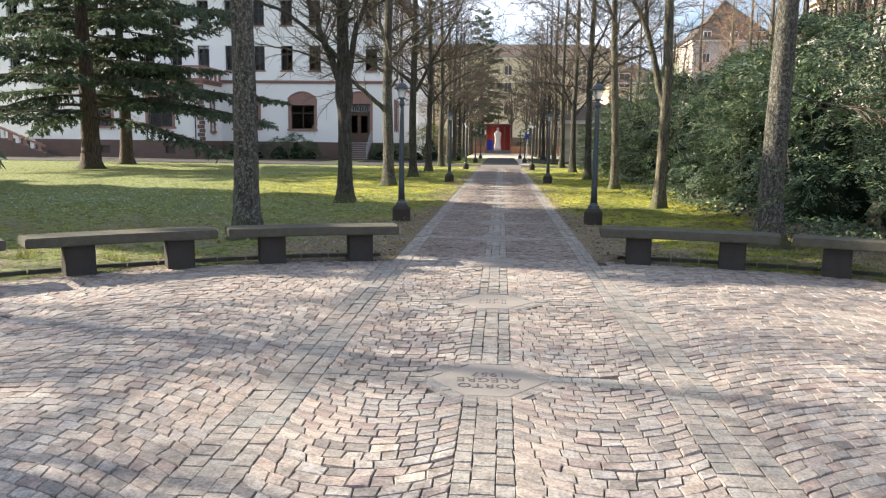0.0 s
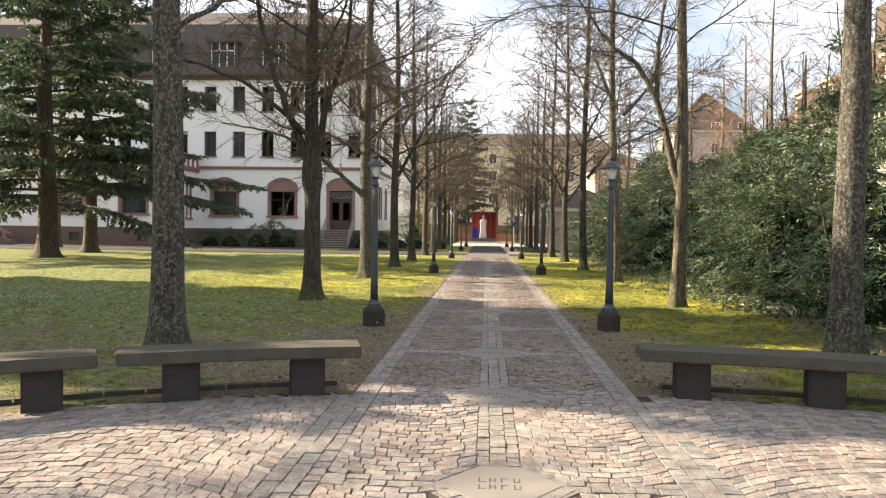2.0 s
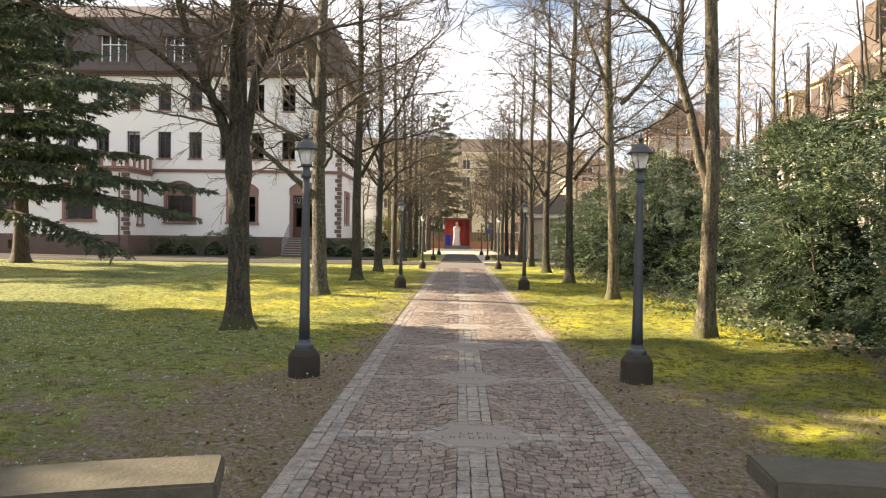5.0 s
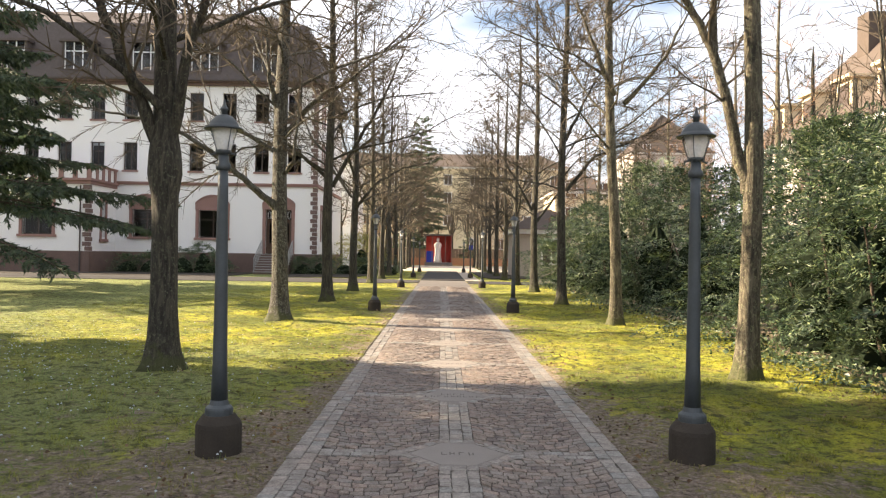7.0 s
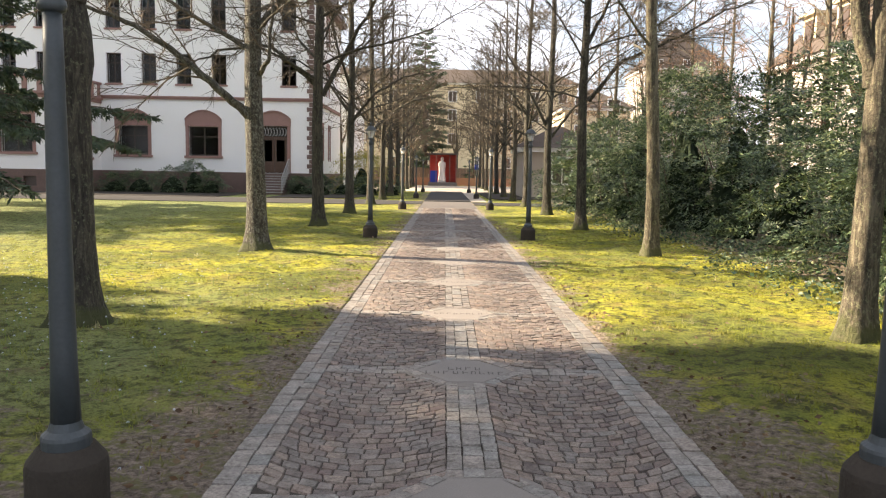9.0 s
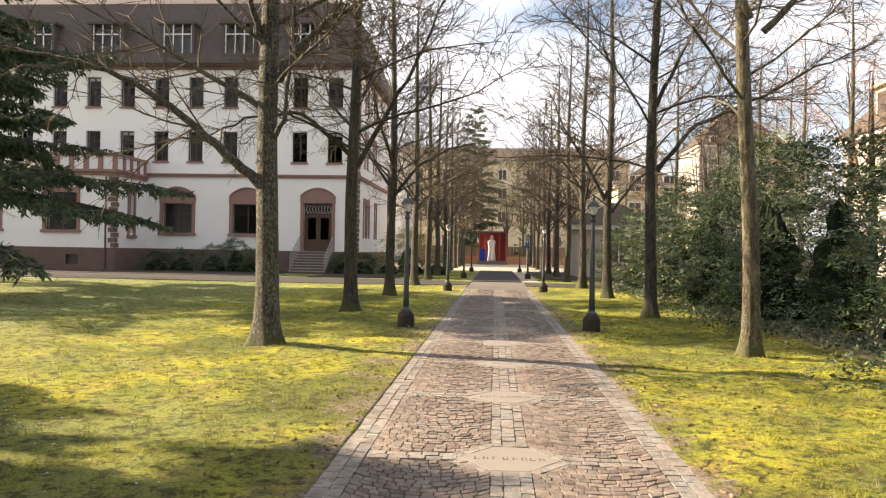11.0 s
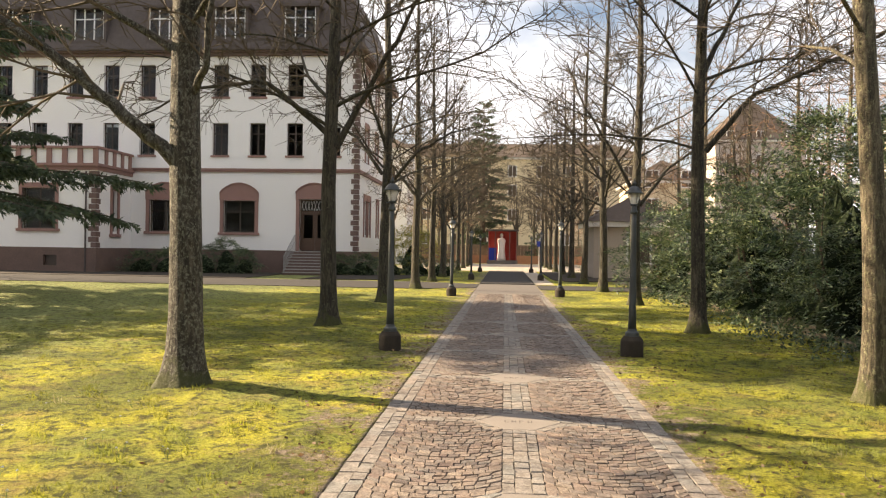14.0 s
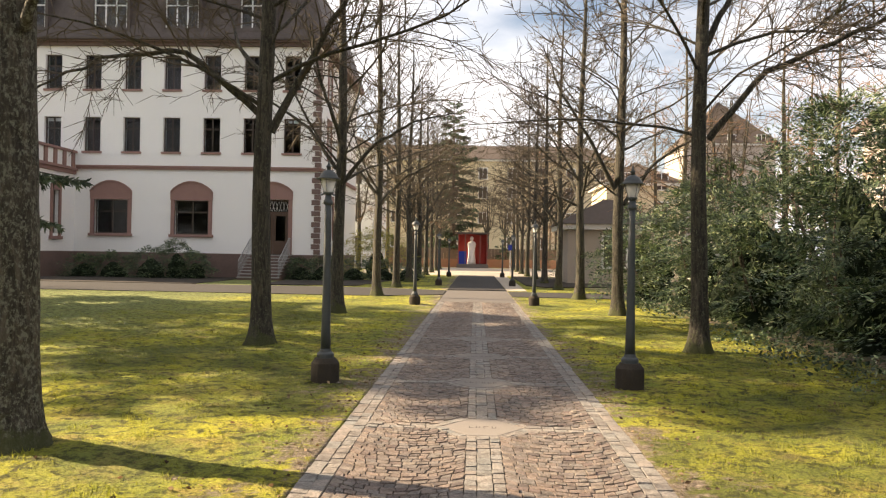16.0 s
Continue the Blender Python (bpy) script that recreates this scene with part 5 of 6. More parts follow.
for x in (-20.98, -16.28):
    w = cross_window(x, G0, G1, 1.96, FY + 0.18, house, FRAME_DARK, blind=0.0, bars=(0.5,), rail=0.66)
    arched_surround(x, 0.98, G0, G1, 5.42, FY, w)
# entrance
door = thing("entrance", "", "")
for k in list(door.keys()):
    del door[k]
door.parent = house
arched_surround(DX, 0.92, 1.38, 4.5, 5.45, FY, door, False)
fr = Mesh().box(DX - 0.92, DX - 0.84, FY + 0.2, FY + 0.28, 1.4, 4.5).box(DX + 0.84, DX + 0.92, FY + 0.2, FY + 0.28, 1.4, 4.5).box(DX - 0.84, DX + 0.84, FY + 0.2, FY + 0.28, 3.72, 3.82)
fr.box(DX - 0.84, DX + 0.84, FY + 0.2, FY + 0.28, 4.42, 4.5)
part("frame", fr, DOOR_WOOD, door)
for s in (-1, 1):
    a, b = (DX - 0.83, DX - 0.01) if s < 0 else (DX + 0.01, DX + 0.83)
    lf = Mesh().box(a, a + 0.13, FY + 0.21, FY + 0.27, 1.4, 3.71).box(b - 0.13, b, FY + 0.21, FY + 0.27, 1.4, 3.71).box(a + 0.13, b - 0.13, FY + 0.21, FY + 0.27, 1.4, 2.15)
    lf.box(a + 0.13, b - 0.13, FY + 0.21, FY + 0.27, 3.58, 3.71).box(a + 0.2, b - 0.2, FY + 0.195, FY + 0.208, 1.55, 2.0)
    leaf = part("door", lf, DOOR_WOOD, door, "dark brown glazed door leaf")
    part("pane", Mesh().box(a + 0.13, b - 0.13, FY + 0.235, FY + 0.245, 2.15, 3.58), GLASS, leaf)
part("transom", Mesh().box(DX - 0.84, DX + 0.84, FY + 0.235, FY + 0.245, 3.82, 4.42), GLASS, door)
lat = Mesh()
for k in range(9):
    x = DX - 0.8 + k * 0.2
    lat.tube([(x - 0.07, FY + 0.22, 3.85), (x + 0.07, FY + 0.22, 4.4)], [0.014] * 2, 4).tube([(x + 0.07, FY + 0.215, 3.85), (x - 0.07, FY + 0.215, 4.4)], [0.014] * 2, 4)
part("grille", lat, FRAME_WHITE, door)
stairs = thing("front_steps", "stone steps with metal rails up to the door", "steps")
for k in range(8):
    z = 1.36 - k * 0.17
    back_y = FY - 0.065 if k == 0 else FY - 0.30 - k * 0.30
    # Dark body stands in for the shaded gap below each pale tread.
    step = part("step", Mesh().box(DX - 1.12, DX + 1.12, FY - 0.29 - (k + 1) * 0.30, back_y, -0.05, z - 0.045), QUOIN, stairs)
    part("tread", Mesh().box(DX - 1.15, DX + 1.15, FY - 0.36 - (k + 1) * 0.30, back_y, z - 0.045, z, 0.008), STEP_PALE, step, "pale worn stone tread")
for s in (-1, 1):
    x = DX + s * 1.08
    rail = Mesh()
    top = [(x, FY - 0.15, 2.32), (x, FY - 0.45, 2.30), (x, FY - 2.65, 1.05)]
    rail.tube(top, [0.022] * 3, 8).tube([(px, py, pz - 0.42) for px, py, pz in top], [0.014] * 3, 6)
    for f in np.linspace(0, 1, 14):
        y = FY - 0.15 - 2.5 * f
        zt = float(np.interp(-(y - FY), (0.15, 0.45, 2.65), (2.32, 2.30, 1.05)))
        rail.tube([(x, y, max(0.1, zt - 0.95)), (x, y, zt)], [0.014] * 2, 5)
    part("handrail", rail, STEEL, stairs, "grey metal rail")
# trim
part("string_course", Mesh().box(BAY[1] + 0.1, XR + 0.09, FY - 0.10, FY - 0.002, 6.12, 6.24).box(BAY[1] + 0.1, XR + 0.13, FY - 0.15, FY - 0.002, 6.243, 6.34)
     .box(XR + 0.002, XR + 0.13, FY, 74, 6.12, 6.34), SANDSTONE, house, "red sandstone string course")
part("cornice", Mesh().box(XL - 0.2, XR + 0.25, FY - 0.22, FY + 0.3, 13.203, 13.38).box(XL - 0.4, XR + 0.5, FY - 0.46, FY + 0.3, 13.383, 13.55).box(XR, XR + 0.5, FY + 0.31, 74.4, 13.203, 13.55), QUOIN, house, "moulded red eaves cornice")
part("gutter", Mesh().box(XL - 0.42, XR + 0.55, FY - 0.60, FY - 0.464, 13.46, 13.60, 0.02), SLATE, house)
roof = Mesh()
e0, e1 = FY - 0.45, 74.6
z0, z1, z2 = 13.56, 17.9, 20.4
ins = 1.5
v = [(XL - .4, e0, z0), (XR + .5, e0, z0), (XR + .5, e1, z0), (XL - .4, e1, z0), (XL + 1, e0 + ins, z1), (XR - ins + .5, e0 + ins, z1), (XR - ins + .5, e1 - ins, z1), (XL + 1, e1 - ins, z1),
     (XL + 5, 68, z2), (XR - 6, 68, z2)]
roof.add(v, [(0, 1, 5, 4), (1, 2, 6, 5), (2, 3, 7, 6), (3, 0, 4, 7), (4, 5, 9, 8), (5, 6, 9), (6, 7, 8, 9), (7, 4, 8), (3, 2, 1, 0)])
part("roof", roof, SLATE, house, "dark slate mansard roof")
for x in (-44.5, -40.0, -35.4, -30.6, -25.9, -21.1, -16.95, -12.6):
    d = thing("dormer", "", "")
    for k in list(d.keys()):
        del d[k]
    d.parent = house
    y = FY - 0.32
    part("cheek", Mesh().box(x - 1.15, x - 0.98, y, y + 1.5, 13.9, 16.1), SLATE, d)
    part("cheek", Mesh().box(x + 0.98, x + 1.15, y, y + 1.5, 13.9, 16.1), SLATE, d)
    part("apron", Mesh().box(x - 0.979, x + 0.979, y + 0.005, y + 1.4, 13.9, 14.1), SLATE, d)
    part("dormer_roof", Mesh().box(x - 1.3, x + 1.3, y - 0.15, y + 1.6, 16.1, 16.28), SLATE, d)
    fr = Mesh()
    for k in range(4):
        xx = x - 0.96 + k * 0.62
        fr.box(xx, xx + 0.07, y + 0.1, y + 0.17, 14.1, 16.1)
    fr.box(x - 0.98, x + 0.98, y + 0.09, y + 0.16, 14.1, 14.18).box(x - 0.98, x + 0.98, y + 0.09, y + 0.16, 15.45, 15.52)
    part("window_frame", fr, FRAME_WHITE, d, "white window frame")
    part("pane", Mesh().box(x - 0.95, x + 0.95, y + 0.13, y + 0.14, 14.15, 16.08), GLASS, d)
    part("dark_backing", Mesh().box(x - 0.95, x + 0.95, y + 0.9, y + 1.0, 14.15, 16.08), INSIDE, d)
# quoins at the corners, one block each
qa = Mesh().box(-0.42, 0.03, -0.035, 0.3, 0, 0.285, 0.012).data("quoin", QUOIN)
qb = Mesh().box(-0.27, 0.03, -0.035, 0.45, 0, 0.285, 0.012).data("quoin", QUOIN)
for cx, cy, lo, hi in ((XR, FY, 1.40, 6.10), (XR, FY, 6.36, 13.1), (BAY[1], BY, 1.40, 5.75)):
    n = int((hi - lo) / 0.31)
    for k in range(n):
        q = new("quoin", qa if k % 2 else qb)
        q.parent = house
        q.location = (cx, cy, lo + k * (hi - lo) / n)
# low bay with balcony
bw = [(-26.55 - 0.98, -26.55 + 0.98, G0, 4.75), (-32.5, -30.5, G0, 4.75)]
part("wall", wall_front(BAY[0], BAY[1], 1.38, 6.0, BY, 0.4, bw), RENDER, house, "white bay wall")
sidew = wall_front(BY + 0.402, FY - 0.002, 1.38, 6.0, 0, 0.4, [(59.15, 59.75, 2.35, 4.75)])
for v in sidew.v:
    x, y = v[:, 0].copy(), v[:, 1].copy()
    v[:, 0], v[:, 1] = BAY[1] - y, x
part("wall", sidew, RENDER, house)
part("wall", Mesh().box(BAY[0], BAY[0] + 0.4, BY + 0.41, FY, 1.38, 6.0), RENDER, house)
part("plinth", wall_front(BAY[0] - 0.06, BAY[1] + 0.06, -0.1, 1.38, BY - 0.06, 0.5, [(-26.2, -25.4, 0.35, 0.95), (-31.5, -30.7, 0.35, 0.95)]).box(BAY[1] - 0.3, BAY[1] + 0.06, BY + 0.45, FY - 0.07, -0.1, 1.38), PLINTH, house)
for x in (-26.2, -31.5):
    part("vent_grille", Mesh().box(x, x + 0.8, BY + 0.1, BY + 0.14, 0.35, 0.95), FRAME_DARK, house)
part("bay_roof", Mesh().box(BAY[0] - 0.1, BAY[1] + 0.1, BY - 0.1, FY - 0.01, 5.78, 5.998).box(BAY[0] - 0.2, BAY[1] + 0.2, BY - 0.2, FY - 0.01, 6.003, 6.16), SANDSTONE, house, "red sandstone balcony ledge")
for x0, x1, z0, z1 in bw:
    x = (x0 + x1) / 2
    w = cross_window(x, z0, z1, x1 - x0, BY + 0.15, house, FRAME_DARK)
    g = Mesh().box(x0 - 0.2, x0, BY - 0.05, BY + 0.1, z0, z1).box(x1, x1 + 0.2, BY - 0.05, BY + 0.1, z0, z1).box(x0 - 0.2, x1 + 0.2, BY - 0.06, BY + 0.1, z1 + 0.002, z1 + 0.3).box(x0 - 0.3, x1 + 0.3, BY - 0.12, BY + 0.1, z0 - 0.16, z0 - 0.002)
    part("surround", g, SANDSTONE, w)
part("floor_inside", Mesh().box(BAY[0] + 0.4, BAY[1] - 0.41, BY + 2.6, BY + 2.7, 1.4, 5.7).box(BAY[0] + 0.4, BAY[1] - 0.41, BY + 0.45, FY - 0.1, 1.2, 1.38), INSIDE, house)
x = BAY[1]
g = Mesh().box(x - 0.02, x + 0.06, 58.93, 59.15, 2.2, 4.75).box(x - 0.02, x + 0.06, 59.75, 59.97, 2.2, 4.75).box(x - 0.02, x + 0.12, 58.85, 60.05, 2.02, 2.2).box(x - 0.02, x + 0.07, 58.93, 59.97, 4.752, 5.05)
g.prism([(59.0, 5.052), (59.9, 5.052), (59.7, 5.22), (59.45, 5.27), (59.2, 5.22)], x - 0.02, x + 0.07, "x")
part("surround", g, SANDSTONE, house, "narrow red stone window surround")
part("pane", Mesh().box(x - 0.22, x - 0.2, 59.15, 59.75, 2.35, 4.75), FRAME_DARK, house)
bal = thing("balcony_wall", "", "")
for k in list(bal.keys()):
    del bal[k]
bal.parent = house
part("rail", Mesh().box(BAY[0], BAY[1] + 0.15, BY - 0.14, BY + 0.12, 7.0, 7.14, 0.02).box(BAY[1] - 0.12, BAY[1] + 0.145, BY + 0.125, FY - 0.02, 7.0, 7.14), SANDSTONE, bal)
part("panel", Mesh().box(BAY[0], BAY[1] + 0.02, BY + 0.0, BY + 0.05, 6.163, 6.998).box(BAY[1] - 0.03, BAY[1] + 0.02, BY + 0.06, FY - 0.02, 6.163, 6.998), RENDER, bal)
for k in range(16):
    x = BAY[1] - k * 0.92
    part("pier", Mesh().box(x - 0.17, x + 0.12, BY - 0.10, BY - 0.003, 6.163, 6.998), SANDSTONE, bal)
for k in range(1, 5):
    y = BY + k * 0.92
    part("pier", Mesh().box(BAY[1] + 0.023, BAY[1] + 0.11, y - 0.14, y + 0.14, 6.163, 6.998), SANDSTONE, bal)
part("downpipe", Mesh().tube([(BAY[1] - 0.55, BY - 0.09, 0.0), (BAY[1] - 0.55, BY - 0.09, 5.7)], [0.05, 0.05], 8), SLATE, house)
# garden stair at the far end of the bay
gs = thing("garden_stair", "stone garden stair with red and white balustrade", "steps")
part("landing", Mesh().box(-46, -37.9, 54.5, 57.3, -0.1, 1.3), PLINTH, gs, "dark red stone landing")
for k in range(8):
    part("step", Mesh().box(-37.9 + k * 0.42, -37.9 + (k + 1) * 0.42, 54.8, 57.2, -0.05, 1.16 - k * 0.16), CONCRETE, gs)
part("rail", Mesh().box(-46, -37.9, 54.5, 54.8, 2.15, 2.3).prism([(-37.9, 2.15), (-34.4, 0.75), (-34.4, 0.9), (-37.9, 2.3)], 54.5, 54.8, "y"), SANDSTONE, gs)
for k in range(14):
    x = -45.9 + k * 0.6
    part("baluster", Mesh().box(x, x + 0.3, 54.55, 54.75, 1.3, 2.15), SANDSTONE if k % 2 else RENDER, gs)
part("stringer", Mesh().prism([(-37.9, 0), (-34.3, 0), (-34.3, 0.3), (-37.9, 1.45)], 54.5, 54.79, "y"), PLINTH, gs)
for k in range(6):
    x = -37.8 + k * 0.58
    z = 1.42 - k * 0.19
    part("baluster", Mesh().box(x, x + 0.28, 54.55, 54.75, z, z + 0.66), SANDSTONE if k % 2 else RENDER, gs)

# planting before the house
for k, (x, y, r, h) in enumerate(((-21.3, 59.2, 0.9, 1.05), (-19.8, 59.4, 1.1, 1.2), (-17.6, 59.2, 1.2, 1.45), (-16.3, 59.5, 0.9, 1.9), (-15.2, 59.3, 0.8, 1.2), (-9.6, 60.2, 0.9, 1.0), (-8.4, 60.0, 0.9, 1.1))):
    shrub("low_shrub", "low dark green shrub against the house plinth", x, y, r, r * 0.8, h, 2600, 90 + k, 0.11, group="shrubs before the house", per=30)
for k in range(3):
    shrub("clipped_hedge", "clipped dark green hedge beside the drive", -6.9 + k * 1.5, 61.5 + 0.4 * k, 0.9, 0.7, 0.95, 1400, 110 + k, 0.12, group="clipped hedges", per=30, taper=6.0)
shrub("golden_shrub", "round yellow-green shrub by the corner of the house", -6.2, 66.0, 1.7, 1.6, 2.6, 8000, 120, 0.14, LEAF_GOLD, per=30)
shrub("round_shrub", "rounded green shrub by the drive", 6.5, 70.0, 1.8, 1.6, 2.3, 2200, 121, 0.16, per=30)


# ---------------------------------------------------------------- monument
MX, MY = -0.35, 106.0
shrine = thing("monument_shelter", "red and blue walled open shelter with flat roof", "shelter", MX, MY)
part("base", Mesh().box(-1.8, 1.8, -1.2, 1.5, -0.1, 0.45, 0.02), CONCRETE, shrine)
part("back_wall", Mesh().box(-1.6, 1.6, 1.2, 1.35, 0.45, 3.9), RED_CLOTH, shrine, "red back wall")
part("side_wall", Mesh().box(1.59, 1.71, -0.9, 1.18, 0.45, 3.9), RED_CLOTH, shrine, "red side wall")
part("side_wall", Mesh().box(-1.71, -1.59, 0.5, 1.18, 0.45, 3.9), RED_CLOTH, shrine, "narrow red side wall")
for s in (-1.65, -0.85, 0.85, 1.65):
    part("post", Mesh().box(s - 0.04, s + 0.04, -1.0, -0.92, 0.45, 3.9), QUOIN, shrine)
part("blue_panel", Mesh().box(-1.58, -0.7, -0.6, -0.5, 0.45, 1.9), BLUE_CLOTH, shrine, "blue lower panel")
part("roof", Mesh().box(-1.95, 1.95, -1.2, 1.6, 3.9, 4.08, 0.02), SLATE, shrine)
st = Mesh().lathe([(0.62, 0.0), (0.60, 0.3), (0.50, 0.9), (0.47, 1.5), (0.52, 1.95), (0.60, 2.25), (0.50, 2.48), (0.20, 2.62), (0.15, 2.68), (0.21, 2.78), (0.24, 2.92), (0.20, 3.08), (0.08, 3.17), (0.02, 3.19)], sides=18, squash=0.75)
st.v[-1][:, :2] *= 0.82
ob = part("statue", st, STATUE, smooth=True)
ob.location = (MX - 0.1, MY - 0.2, 0.45)
tagged(ob, "white robed stone statue standing in the red shelter", "statue")

# low wall and fence behind it
lw = thing("garden_wall", "low reddish garden wall with a brown wooden fence", "wall", kind="structure")
part("wall", Mesh().box(-40, 40, 109, 109.4, -0.1, 1.0), BRICK_LOW, lw)
for k in range(110):
    x = -22 + k * 0.42
    part("board", Mesh().box(x, x + 0.40, 112, 112.05, 0.0, 2.3), WOOD_GREY, lw)


# ---------------------------------------------------------------- far houses
def far_house(name, label, x0, x1, y0, y1, eaves, ridge, wall_mat, roof_mat, rows, face="y", step=3.0, hip=4.0):
    t = thing(name, label, "house")
    part("wall", Mesh().box(x0, x1, y0, y1, -0.1, eaves), wall_mat, t)
    part("cornice", Mesh().box(x0 - 0.4, x1 + 0.4, y0 - 0.4, y1 + 0.4, eaves + 0.003, eaves + 0.3), FRAME_WHITE, t)
    r = Mesh()
    xm, ym = (x0 + x1) / 2, (y0 + y1) / 2
    a, b, c, d = (x0 - .6, y0 - .6), (x1 + .6, y0 - .6), (x1 + .6, y1 + .6), (x0 - .6, y1 + .6)
    top = [(x0 + hip, ym), (x1 - hip, ym)] if (x1 - x0) > (y1 - y0) else [(xm, y0 + hip), (xm, y1 - hip)]
    v = [(*p, eaves + 0.304) for p in (a, b, c, d)] + [(*p, ridge) for p in top]
    f = [(0, 1, 5, 4), (1, 2, 5), (2, 3, 4, 5), (3, 0, 4), (3, 2, 1, 0)] if (x1 - x0) > (y1 - y0) else [(0, 1, 4), (1, 2, 5, 4), (2, 3, 5), (3, 0, 4, 5), (3, 2, 1, 0)]
    part("roof", r.add(v, f), roof_mat, t)
    lo, hi = (x0, x1) if face == "y" else (y0, y1)
    n = int((hi - lo - 1.5) / step)
    for z in rows:
        for k in range(n):
            c = lo + (hi - lo) * (k + 0.5) / n
            w = new("window")
            w.parent = t
            if face == "y":
                part("frame", Mesh().box(c - 0.75, c + 0.75, y0 - 0.06, y0 + 0.02, z, z + 1.9), FRAME_WHITE, w)
                part("pane", Mesh().box(c - 0.62, c - 0.05, y0 - 0.075, y0 - 0.063, z + 0.12, z + 1.78).box(c + 0.05, c + 0.62, y0 - 0.075, y0 - 0.063, z + 0.12, z + 1.78), FRAME_DARK, w)
            else:
                part("frame", Mesh().box(x0 - 0.06, x0 + 0.02, c - 0.75, c + 0.75, z, z + 1.9), FRAME_WHITE, w)
                part("pane", Mesh().box(x0 - 0.075, x0 - 0.063, c - 0.62, c - 0.05, z + 0.12, z + 1.78).box(x0 - 0.075, x0 - 0.063, c + 0.05, c + 0.62, z + 0.12, z + 1.78), FRAME_DARK, w)
    return t


far_house("cream_house", "long cream rendered house behind the monument", -34, 22, 140, 154, 16.5, 20, CREAM, TILE, (2.5, 6.5, 10.5, 13.6), step=4.2)
far_house("white_house", "white rendered house beyond the villa", -26, -10.5, 96, 108, 12, 15, RENDER, TILE, (1.5, 5.0, 8.5), step=3.2)
long_house = far_house("terrace_house", "long pale pink house with brown tiled roof", 23.5, 35, 40, 66, 9.2, 16.5, PINKISH, TILE, (2.2, 5.8), "x", 3.2, 5.0)
for k in range(5):
    y = 44.5 + k * 4.4
    part("dormer", Mesh().box(24.1, 27.5, y - 0.9, y + 0.9, 10.2, 12.4).box(23.8, 28, y - 1.1, y + 1.1, 12.403, 12.6), CREAM, long_house, "dormer in the tiled roof")
    part("dormer_window", Mesh().box(24.03, 24.09, y - 0.6, y + 0.6, 10.6, 12.1), FRAME_DARK, long_house)
for y in (47, 58):
    part("chimney", Mesh().box(28.2, 29.6, y, y + 1.4, 14, 18.2), TILE, long_house)
far_house("hill_house", "large pale brown house with hipped roof far off", 36, 51, 150, 165, 21, 30, PINKISH, TILE, (12, 17, 21), "y", 4.5, 7.6)
far_house("small_pavilion", "small beige pavilion with brown hipped roof", 5.2, 10.5, 62, 67, 3.1, 5.0, BEIGE, TILE, (0.9,), "y", 2.4, 2.4)
far_house("beige_house", "beige house beyond the hedge", 13.5, 21.0, 98, 108, 9, 12, CREAM, TILE, (2, 5.5, 8.5), "y", 3.0, 4.4)

bed2 = Mesh().prism([(2.6, 58), (3.4, 56), (7.5, 58), (8, 73), (2.6, 73)], -0.05, 0.05)
tagged(part("flower_bed", bed2, JOINT), "bare dark soil flower bed by the path", "flower bed", "", "structure")
bed3 = Mesh().prism([(-37.5, 52.9), (-13.0, 52.9), (-13.0, 61.2), (-22.9, 61.2), (-22.9, 57.2), (-33.5, 57.2), (-33.5, 54.0), (-37.5, 54.0)], -0.05, 0.035)
bed3.prism([(-10.2, 53.4), (-5.6, 54.4), (-4.8, 61.5), (-8.8, 61.3), (-10.2, 61.2)], -0.05, 0.035)
tagged(part("flower_bed", bed3, JOINT), "dark soil bed along the foot of the house", "flower bed", "", "structure")
sign = thing("path_sign", "small blue sign on a thin grey post", "sign", 2.75, 79)
part("post", Mesh().lathe([(0.04, -0.05), (0.04, 2.6)], sides=10), STEEL, sign)
part("plate", Mesh().box(-0.17, 0.17, -0.06, -0.042, 1.95, 2.4, 0.004), BLUE_CLOTH, sign, "blue sign plate")

# leafless trees behind the evergreens
back = [plant("bare_tree", "tall leafless tree with reddish twigs behind the evergreens", 31, 15.0, 30.0, 12, 0.16, "bare trees behind the evergreens", bark=BARK_PALE, twig=TWIG_RED, first=2.5, reach=3.8, count=30, twigs=0.5, thick=1.8),
        plant("bare_tree", "pollarded leafless tree with upright shoots", 32, 14.0, 36.5, 9.5, 0.24, "bare trees behind the evergreens", first=5.0, reach=1.8, count=12, twigs=0.5, thick=1.7,
              limbs=[([(0.15 * math.cos(q), 0.15 * math.sin(q), 4.2 + 0.3 * (q % 2)), (0.6 * math.cos(q), 0.6 * math.sin(q), 5.2), (0.85 * math.cos(q), 0.85 * math.sin(q), 7.0), (1.1 * math.cos(q), 1.1 * math.sin(q), 9.4)], 0.09)
                     for q in (0.2, 1.2, 2.3, 3.1, 4.2, 5.3)])]
for k, (x, y, s) in enumerate(((16.5, 24.5, 0), (13.5, 43.0, 0), (17.5, 40.0, 1), (14.5, 50.0, 0), (19.0, 33.5, 0), (12.5, 57.0, 1), (17.0, 58.0, 0), (11.0, 66.0, 0), (16.0, 72.0, 1), (22.0, 90.0, 0), (30.0, 100.0, 0),
                               (12.0, 84.0, 0), (8.0, 92.0, 0), (12.0, 35.0, 0), (13.2, 52.0, 0), (16.0, 46.5, 1), (12.8, 28.5, 1), (9.5, 54.0, 0))):
    copy_thing(back[s], pose(x, y, 0, 0, 0, 47 * k + 11))
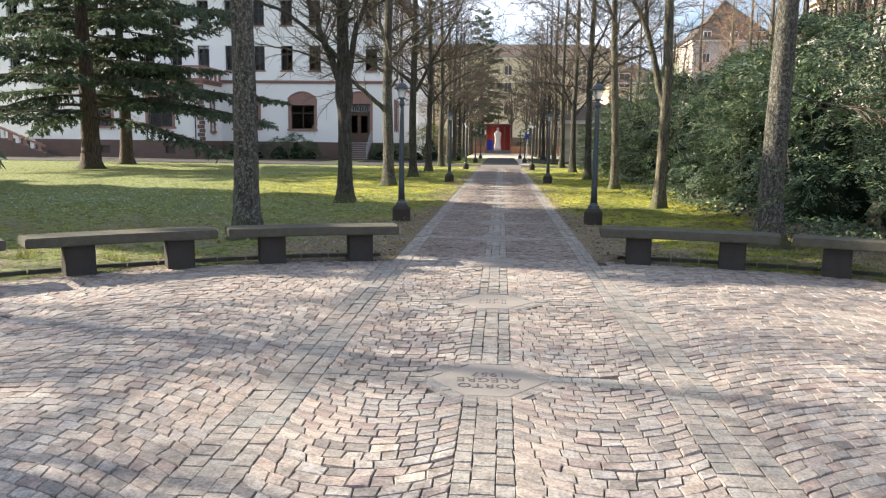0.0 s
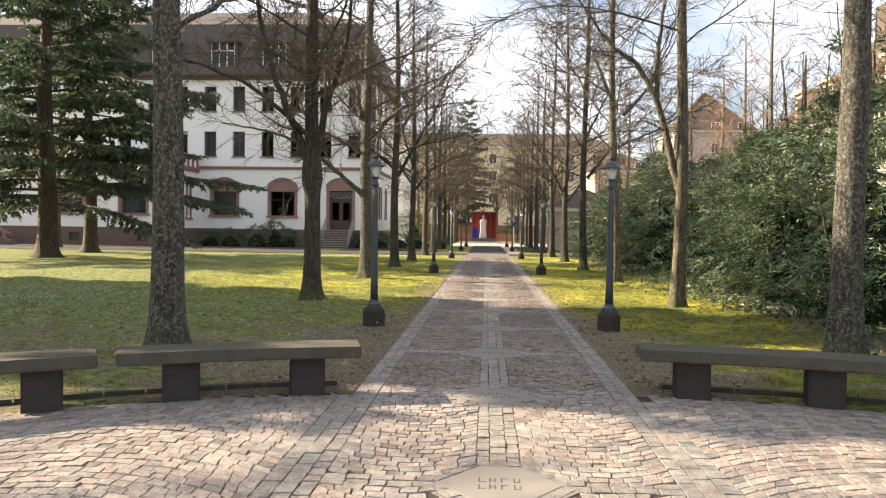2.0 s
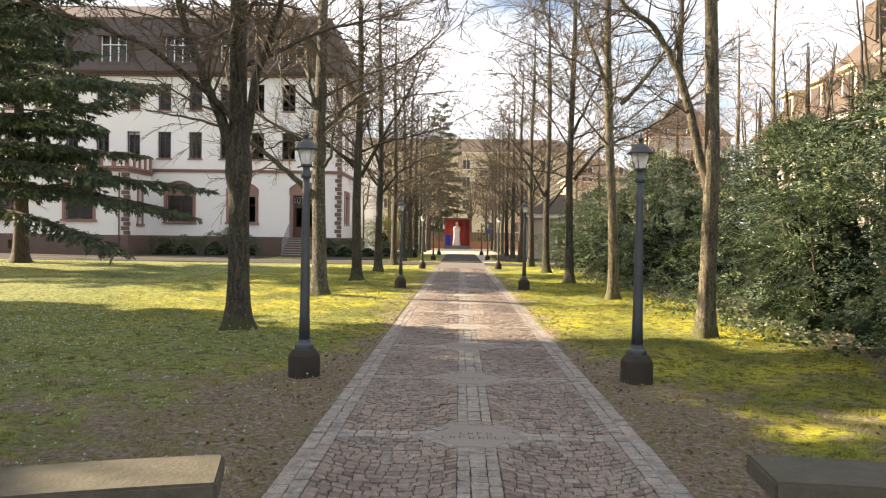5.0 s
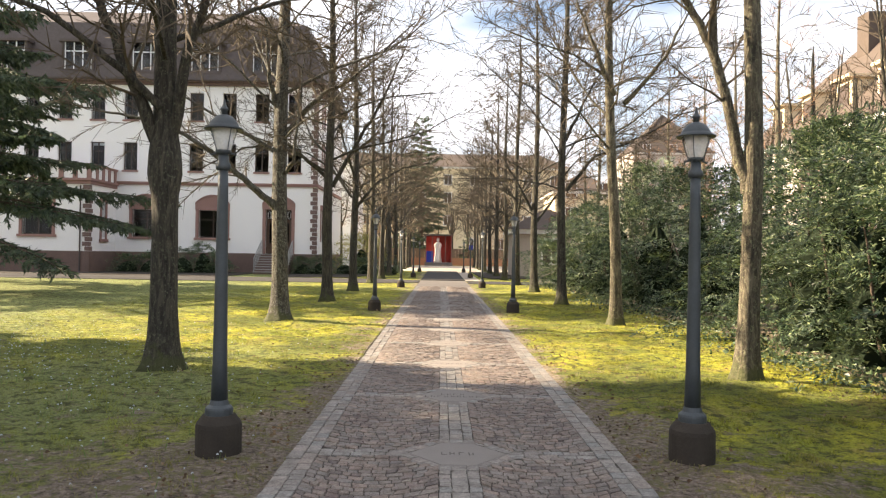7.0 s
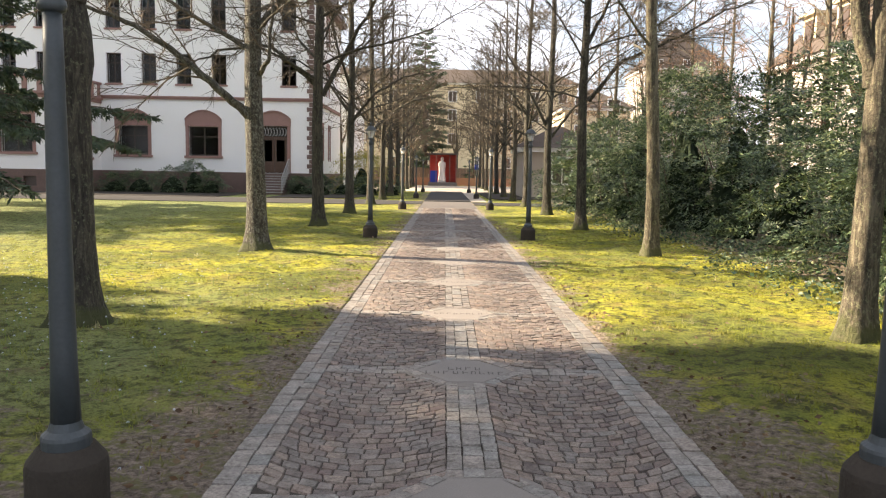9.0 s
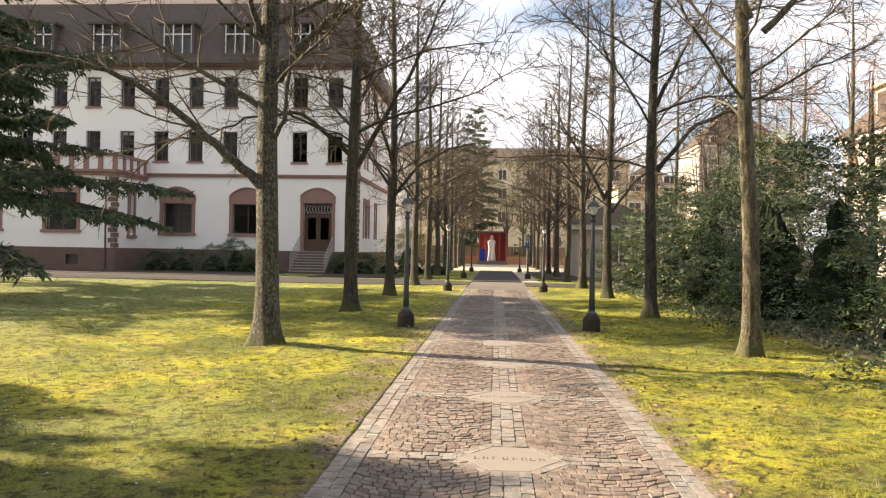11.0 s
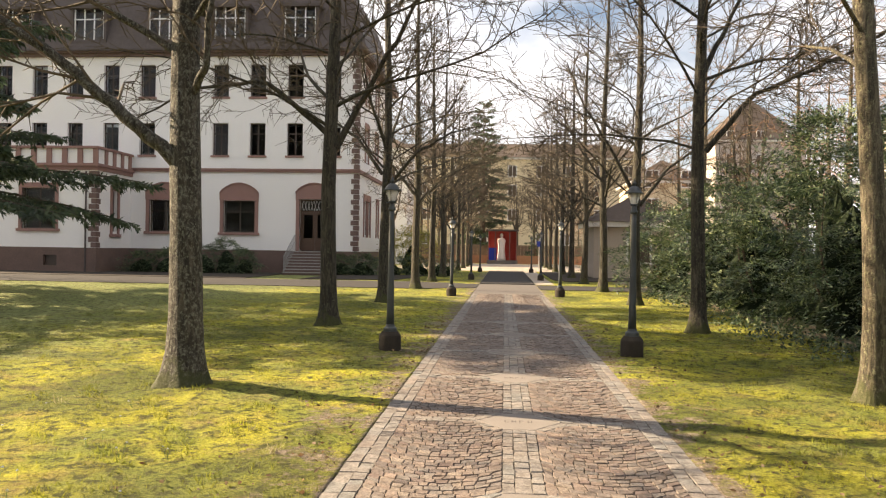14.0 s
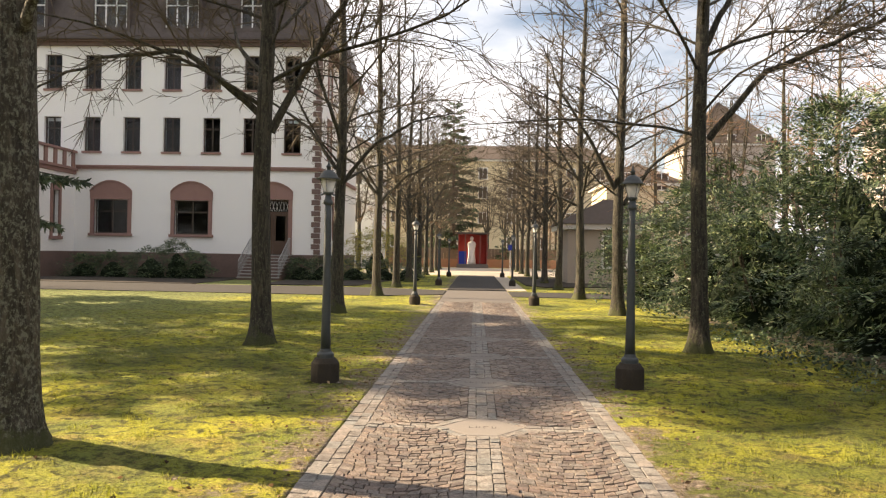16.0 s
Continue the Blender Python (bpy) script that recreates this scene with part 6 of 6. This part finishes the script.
for k, (x, y) in enumerate(((-7.0, 78), (-10.5, 86), (6.5, 97), (-6.5, 97), (-28, 50), (-36, 47), (19, 66), (23, 74), (25, 64), (10, 113), (-10, 113), (-7, 118), (7, 120), (1.5, 118), (-3.5, 122), (4.0, 124), (-0.5, 126), (-9.5, 124), (10.5, 126))):
    copy_thing(back[k % 2], pose(x, y, 0, 0, 0, 31 * k))

# ---------------------------------------------------------------- small growth
rng = np.random.default_rng(77)
n = 240000
x = np.where(rng.random(n) < 0.58, PX - HALF - 0.03 - 8.5 * rng.random(n) ** 1.3, PX + HALF + 0.03 + 4.0 * rng.random(n))
y = 8.2 + 30 * rng.random(n) ** 1.5
clump = np.sin(x * 5.3 + np.sin(y * 3.1)) * np.sin(y * 4.7 + np.cos(x * 2.9)) + 0.6 * np.sin(x * 11 + y * 7)
worn = np.clip((np.abs(x - PX) - HALF) / 1.2, 0.3, 1) * np.clip(0.55 + 0.45 * clump, 0.12, 1)
ok = (np.hypot(x - CX, y - CY) > 8.75) & (rng.random(n) < worn)
x, y, clump = x[ok], y[ok], clump[ok]
n = len(x)
h = rng.uniform(0.012, 0.036, n) + 0.022 * np.clip(clump, 0, 1) ** 2
a = rng.uniform(0, 6.28, n)
z = lawn_height(x, y) - 0.006
w = 0.007
v = np.stack((np.stack((x - w * np.cos(a), y - w * np.sin(a), z), -1), np.stack((x + w * np.cos(a), y + w * np.sin(a), z), -1),
              np.stack((x + rng.normal(0, 0.02, n), y + rng.normal(0, 0.02, n), z + h), -1)), 1)
tagged(part("grass", Mesh().many(v, [(0, 1, 2)]), BLADE), "short mossy grass blades", "grass", "", "stuff")

n = 4600
side = rng.random(n)
x = np.where(side < 0.4, rng.normal(5.0, 0.6, n), np.where(side < 0.7, PX + HALF + 0.05 + rng.exponential(0.5, n), PX - HALF - 0.05 - rng.exponential(0.5, n)))
y = 8.6 + 26 * rng.random(n) ** 1.4
ok = np.hypot(x - CX, y - CY) > 8.5
x, y = x[ok], y[ok]
n = len(x)
base = np.stack((x, y, np.where(np.abs(x - PX) < HALF, 0.004, lawn_height(x, y) + 0.008)), -1)
axis = np.stack((rng.normal(0, 1, n), rng.normal(0, 1, n), np.abs(rng.normal(0, 0.22, n))), -1)
ln = rng.uniform(0.02, 0.055, n)
tagged(part("leaf_litter", Mesh().many(leaf_quads(base, axis, ln, ln * 0.6, rng), [(0, 1, 2), (0, 2, 3)]), LITTER), "scattered brown dead leaves on the ground", "leaf litter", "", "stuff")

n = 5000
y = rng.uniform(10.5, 44, n)
x = 5.75 + 0.45 * np.sin(y * 0.55) + rng.normal(0, 0.5, n)
base = np.stack((x, y, lawn_height(x, y) + rng.uniform(0.0, 0.14, n)), -1)
axis = np.stack((rng.normal(-0.3, 1, n), rng.normal(0, 1, n), np.abs(rng.normal(0.2, 0.4, n))), -1)
ln = rng.uniform(0.05, 0.10, n)
tagged(part("ivy", Mesh().many(leaf_quads(base, axis, ln, ln * 0.7, rng), [(0, 1, 2), (0, 2, 3)]), LEAF), "low ivy leaves creeping at the foot of the shrubs", "ivy", "", "stuff")

n = 2600
far = rng.random(n) < 0.93
x = np.where(far, rng.normal(-8.0, 3.0, n), rng.uniform(-5.2, -1.6, n))
y = np.where(far, rng.normal(17.0, 2.6, n), rng.uniform(9.6, 14, n))
ok = (x < -1.6) & (np.hypot(x - CX, y - CY) > 8.8)
x, y = x[ok], y[ok]
n = len(x)
flower, stalk = Mesh(), Mesh()
hh = rng.uniform(0.07, 0.13, n)
root = np.stack((x, y, lawn_height(x, y) - 0.01), -1)
tip = root + np.stack((rng.normal(0, 0.02, n), rng.normal(0, 0.02, n), hh), -1)
for turn in range(3):
    ax = np.stack((np.cos(turn * 2.1 + x * 9), np.sin(turn * 2.1 + x * 9), np.full(n, -1.3)), -1)
    flower.many(leaf_quads(tip, ax, np.full(n, 0.018), np.full(n, 0.009), rng), [(0, 1, 2), (0, 2, 3)])
stalk.many(leaf_quads(root, tip - root, hh, np.full(n, 0.008), rng), [(0, 1, 2), (0, 2, 3)])
sd = thing("snowdrops", "small white snowdrops scattered in the shaded lawn", "flowers", kind="stuff")
part("petals", flower, PETAL, sd)
part("stems", stalk, STEM, sd)

# dry grass tufts, each a fan of pale blades
rng = np.random.default_rng(91)
for k in range(46):
    west = k % 3 < 2
    x = PX - HALF - 0.25 - 4.2 * rng.random() ** 1.4 if west else PX + HALF + 0.3 + 2.3 * rng.random()
    y = rng.uniform(10.2, 24.0)
    n = 16
    root = np.stack((x + rng.normal(0, 0.025, n), y + rng.normal(0, 0.025, n), np.full(n, float(lawn_height(np.array(x), np.array(y))) - 0.01)), -1)
    way = np.stack((rng.normal(0, 0.5, n), rng.normal(0, 0.5, n), rng.uniform(0.6, 1.2, n)), -1)
    ln = rng.uniform(0.05, 0.12, n)
    tuft = part("grass_tuft", Mesh().many(leaf_quads(root, way, ln, np.full(n, 0.006), rng), [(0, 1, 2), (0, 2, 3)]), DRY)
    tagged(tuft, "small tuft of pale dry grass on the lawn", "grass tuft", "dry grass tufts")
